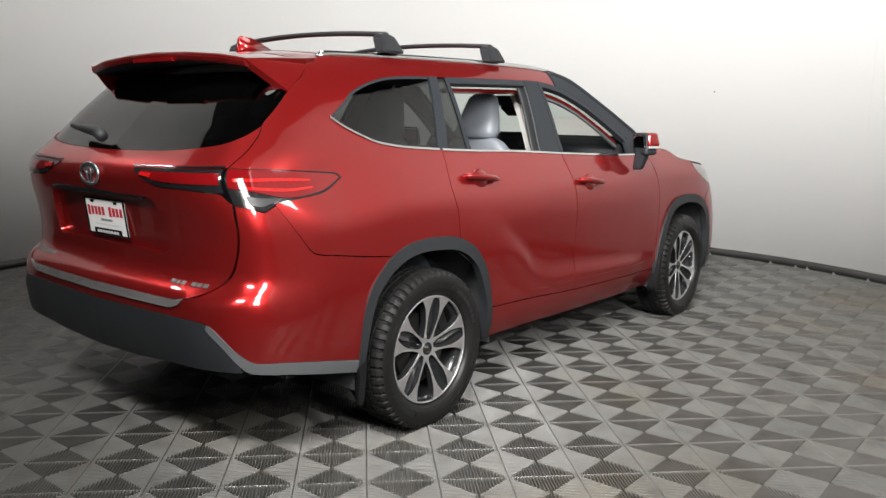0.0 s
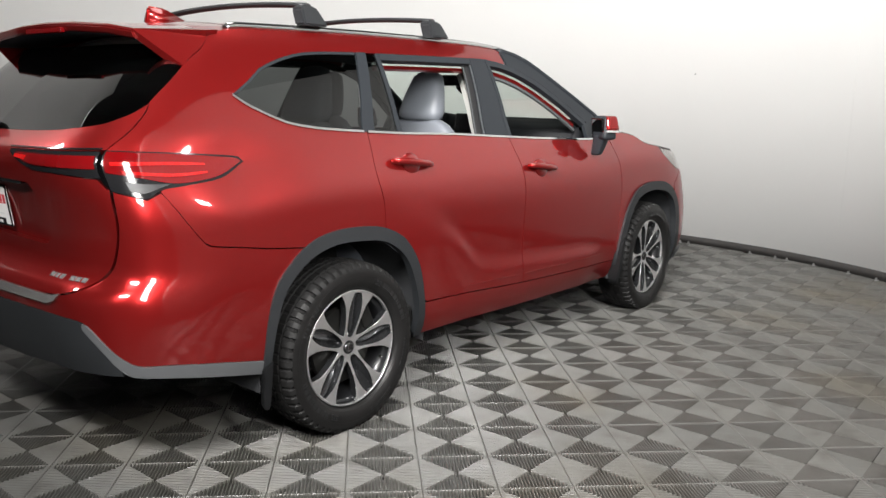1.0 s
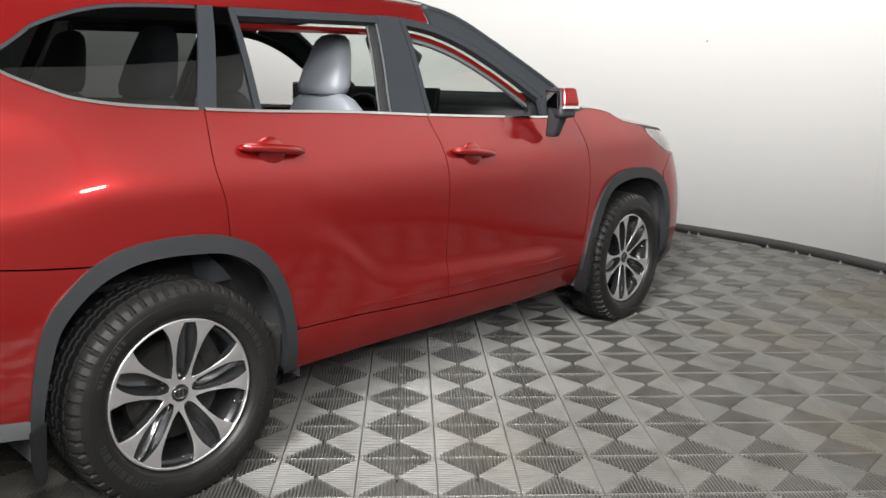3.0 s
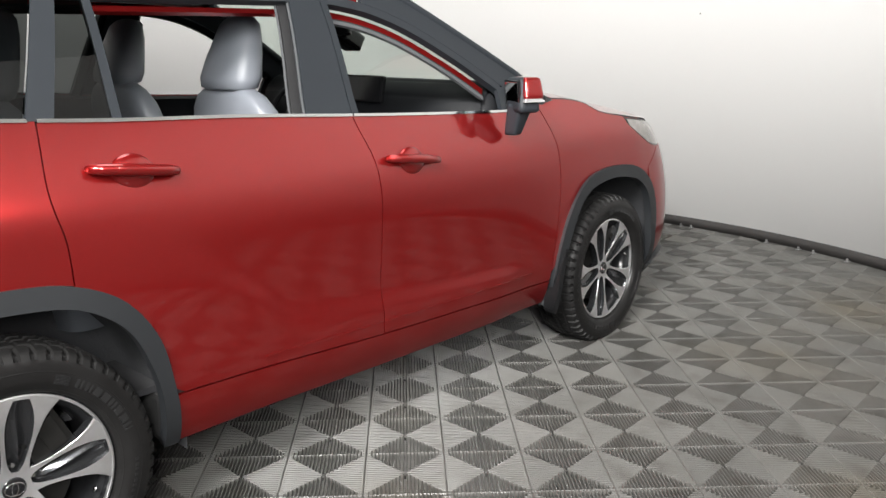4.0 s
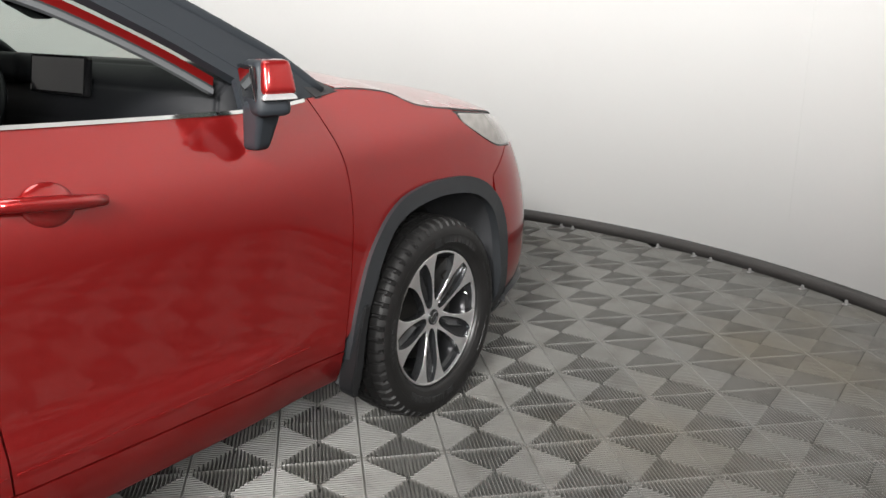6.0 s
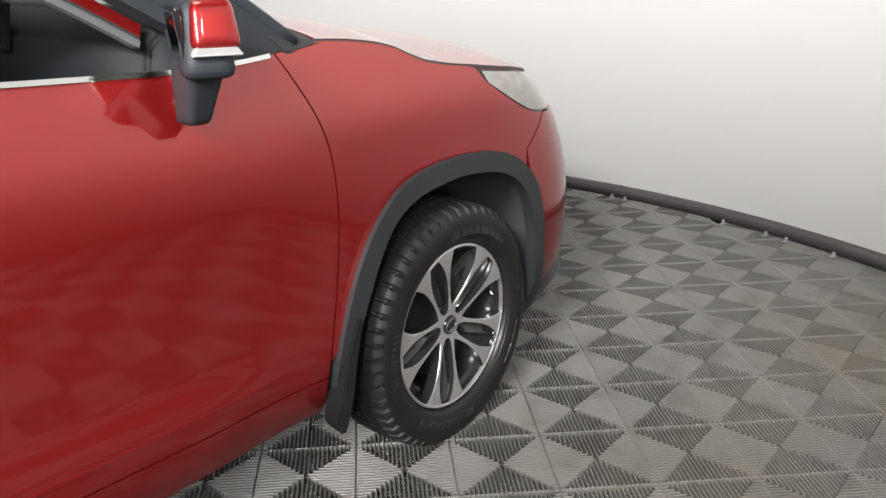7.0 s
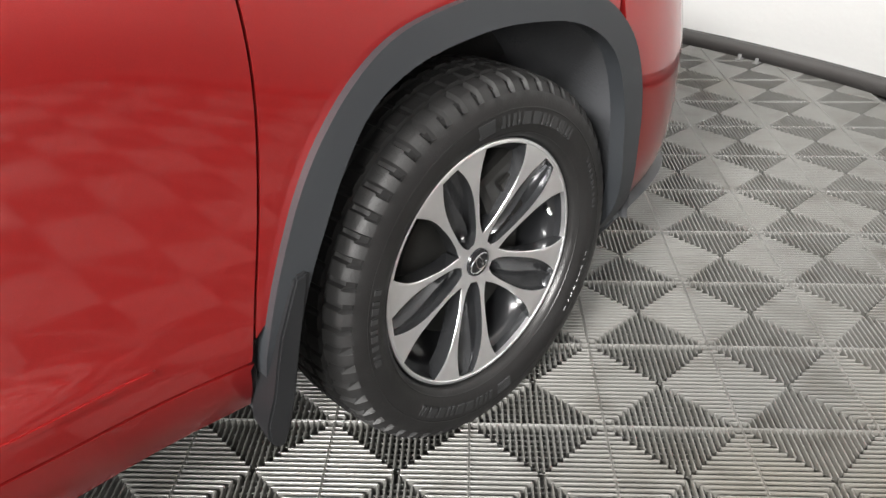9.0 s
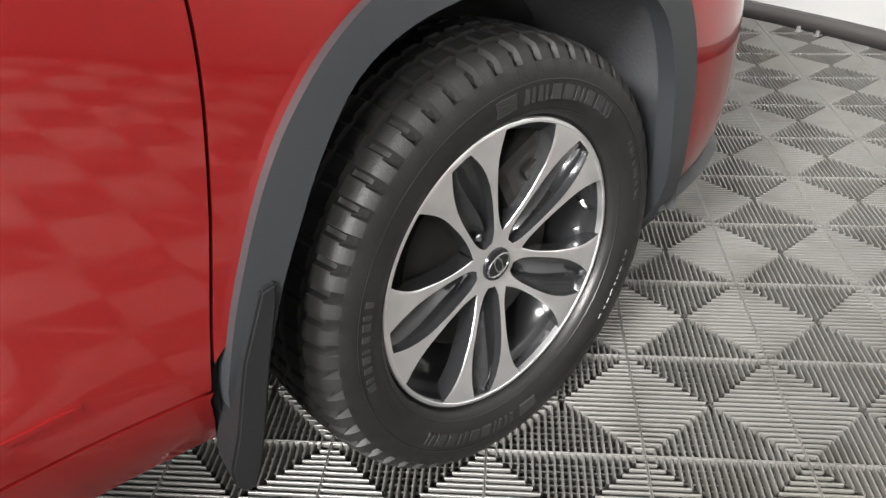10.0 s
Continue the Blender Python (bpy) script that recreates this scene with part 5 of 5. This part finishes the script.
dash_rows = [(2.06, .93), (2.02, 1.12), (2.04, 1.245), (2.12, 1.312), (2.24, 1.313), (2.28, .8), (2.18, .7)]
verts = [(x, y, z) for x in (-.78, -.4, 0, .4, .78) for y, z in dash_rows]
faces = [(i * 7 + j, (i + 1) * 7 + j, (i + 1) * 7 + (j + 1) % 7, i * 7 + (j + 1) % 7) for i in range(4) for j in range(7)] + [tuple(range(7)), tuple(range(34, 27, -1))]
bm = bmesh.new()
vs = [bm.verts.new(p) for p in verts]
for q in faces:
    bm.faces.new([vs[i] for i in q])
bmesh.ops.recalc_face_normals(bm, faces=bm.faces[:])
bmesh.ops.bevel(bm, geom=[e for e in bm.edges if len(e.link_faces) == 2 and e.calc_face_angle() > radians(20)], offset=.018, segments=3, affect="EDGES")
dash = part("dashboard", bm, DASH, car, "black soft-touch dashboard", smooth=True)
part("dash_screen", rounded((.33, .025, .128), .01, (.02, 2.025, 1.266), (-10, 0, 0), 2), GLOSS, dash, "dark glass centre screen")
part("instrument_hood", rounded((.36, .16, .10), .03, (-.37, 2.07, 1.272), (-8, 0, 0), 3), DASH, dash, smooth=True)
part("centre_console", rounded((.24, .85, .32), .04, (0, 1.6, .66), (4, 0, 0), 3), DASH, car, "black centre console", smooth=True)
sw = part("steering_wheel", mesh_of("steering_wheel", *torus(.185, .185, .015, 40, 10), DASH, smooth=True), None, car, "black steering wheel")
sw.matrix_local = pose(-.36, 1.90, 1.11, 66, 0, 0)
part("wheel_hub", rounded((.13, .10, .05), .02, (0, 0, -.02), (0, 0, 0), 2), DASH, sw, smooth=True)
part("wheel_spoke", boxes([((-.1, 0, -.008), (.14, .035, .018)), ((.1, 0, -.008), (.14, .035, .018)), ((0, -.1, -.008), (.04, .14, .018))], .005), GLOSS, sw)
part("cabin_mirror", rounded((.24, .035, .07), .015, (0, 1.86, 1.545), (8, 0, 12), 3), GLOSS, car, "black cabin mirror", smooth=True)
part("sensor_box", rounded((.12, .12, .08), .02, (0, 1.97, 1.50), (-30, 0, 0), 3), GLOSS, car, smooth=True)


# ---- small things of the booth ----
def base_clip(a):
    """A small bolted clip that pins the base strip to the floor."""
    r = BOOTH_R - .062
    x, y = BOOTH[0] + r * math.cos(radians(a)), BOOTH[1] + r * math.sin(radians(a))
    c = thing("base_clip", "small galvanised clip bolted to the floor beside the base strip", "clip", (x, y, 0.001), "base clips")
    c.rotation_euler = (0, 0, radians(a))
    part("plate", boxes([((0, 0, .002), (.04, .024, .004))], .001), TIN, c)
    bm = bmesh.new()
    bmesh.ops.create_cone(bm, cap_ends=True, segments=6, radius1=.011, radius2=.009, depth=.02, matrix=Matrix.Translation((-.004, 0, .014)))
    part("bolt", bm, TIN, c)
    return c


for a in (88.0, 86.8, 78.1, 74.6, 73.0, 69.4, 64.8, 61.2, 53.0, 45.0, 97.0, 106.0):
    base_clip(a)

nail = thing("wall_nail", "tiny dark nail head in the white wall", "nail", (BOOTH[0] + (BOOTH_R - .002) * math.cos(radians(88)), BOOTH[1] + (BOOTH_R - .002) * math.sin(radians(88)), 1.70))
bm = bmesh.new()
bmesh.ops.create_cone(bm, cap_ends=True, segments=10, radius1=.007, radius2=.005, depth=.008, matrix=pose(0, 0, 0, 90))
part("head", bm, BASEMAT, nail)

# ---- the floor: square grid tiles laid at 45 degrees, each with four fans of ribs ----
TILE = .2872
RIBS = 22
floor_ob = tagged(new("floor"), "grey ribbed plastic floor tiles in a chequered look", "floor", kind="structure")


def tile_mesh():
    verts, faces = [], []
    h = TILE / 2
    pitch = TILE / RIBS

    def bar(p, q, half_top, half_low, top, low):
        """A rib from p to q (in plan), narrower on top."""
        dx, dy = q[0] - p[0], q[1] - p[1]
        L = math.hypot(dx, dy)
        ux, uy = -dy / L, dx / L
        k = len(verts)
        for c in (p, q):
            for w, z in ((-half_low, low), (-half_top, top - half_top), (-half_top * .7, top - half_top * .3), (0, top), (half_top * .7, top - half_top * .3), (half_top, top - half_top), (half_low, low)):
                verts.append((c[0] + ux * w, c[1] + uy * w, z))
        for j in range(6):
            faces.append((k + j, k + j + 1, k + 8 + j, k + 7 + j)[::-1])

    for turn in range(4):
        c, s = ((1, 0), (0, 1), (-1, 0), (0, -1))[turn]

        def rot(x, y):
            return (c * x - s * y, s * x + c * y)
        for i in range(RIBS):
            x = -h + (i + .5) * pitch
            y1 = -abs(x) - .001
            if y1 - (-h + .002) > .006:
                bar(rot(x, -h + .0012), rot(x, y1), .0023, .0018, 0.0, -.040)
        for y in (-.128, -.112, -.096, -.080, -.064, -.048, -.032, -.018):
            bar(rot(-abs(y) + .004, y), rot(abs(y) - .004, y), .0016, .0016, -.016, -.024)
        bar(rot(-h + .001, -h + .0018), rot(h - .001, -h + .0018), .0015, .0016, -.0006, -.030)
    return verts, faces


TV, TF = tile_mesh()
tile_data = mesh_of("tile", TV, TF, TILEMAT)
tile_data.polygons.foreach_set("use_smooth", [len(f) == 4 for f in TF])
O = (1.7545, 1.1838)
E1 = Vector((math.sqrt(.5), math.sqrt(.5)))
E2 = Vector((-math.sqrt(.5), math.sqrt(.5)))
near, rest = [], []
for a in range(-30, 31):
    for b in range(-30, 31):
        p = Vector(O) + E1 * TILE * (a + .5) + E2 * TILE * (b + .5)
        d = (p - Vector(BOOTH)).length
        out = (p - Vector(BOOTH)).dot(-E2)   # towards the entrance
        across = (p - Vector(BOOTH)).dot(E1)
        if d < BOOTH_R + .10 or (0 < out < 6.4 and abs(across) < 2.75):
            # nearest to the flank along which one walks
            w = (p - Vector((1.7, 2.2))).length
            (near if w < 2.75 and len(near) < 300 and p.x > .75 else rest).append(p)
TURN45 = Matrix.Rotation(radians(45), 4, "Z")
for p in near:
    ob = new("tile", tile_data)
    ob.parent = floor_ob
    ob.matrix_local = Matrix.Translation((p.x, p.y, 0)) @ TURN45
tv = np.array(TV)
c45 = math.sqrt(.5)
base_v = np.stack([tv[:, 0] * c45 - tv[:, 1] * c45, tv[:, 0] * c45 + tv[:, 1] * c45, tv[:, 2]], 1)
sizes = np.array([len(f) for f in TF])
flat = np.array([i for f in TF for i in f])
nv = len(tv)
me = bpy.data.meshes.new("tile_field")
V = np.concatenate([base_v + np.array((p.x, p.y, 0)) for p in rest])
L = np.concatenate([flat + nv * k for k in range(len(rest))])
SZ = np.tile(sizes, len(rest))
me.vertices.add(len(V))
me.vertices.foreach_set("co", V.ravel())
me.loops.add(len(L))
me.loops.foreach_set("vertex_index", L)
me.polygons.add(len(SZ))
me.polygons.foreach_set("loop_start", np.concatenate([[0], np.cumsum(SZ)[:-1]]))
me.polygons.foreach_set("loop_total", SZ)
me.polygons.foreach_set("use_smooth", SZ == 4)
me.materials.append(TILEMAT)
me.update(calc_edges=True)
me.validate()
field = new("tile_field", me)
field.parent = floor_ob
tagged(field, "grey ribbed floor tiles", kind="stuff")
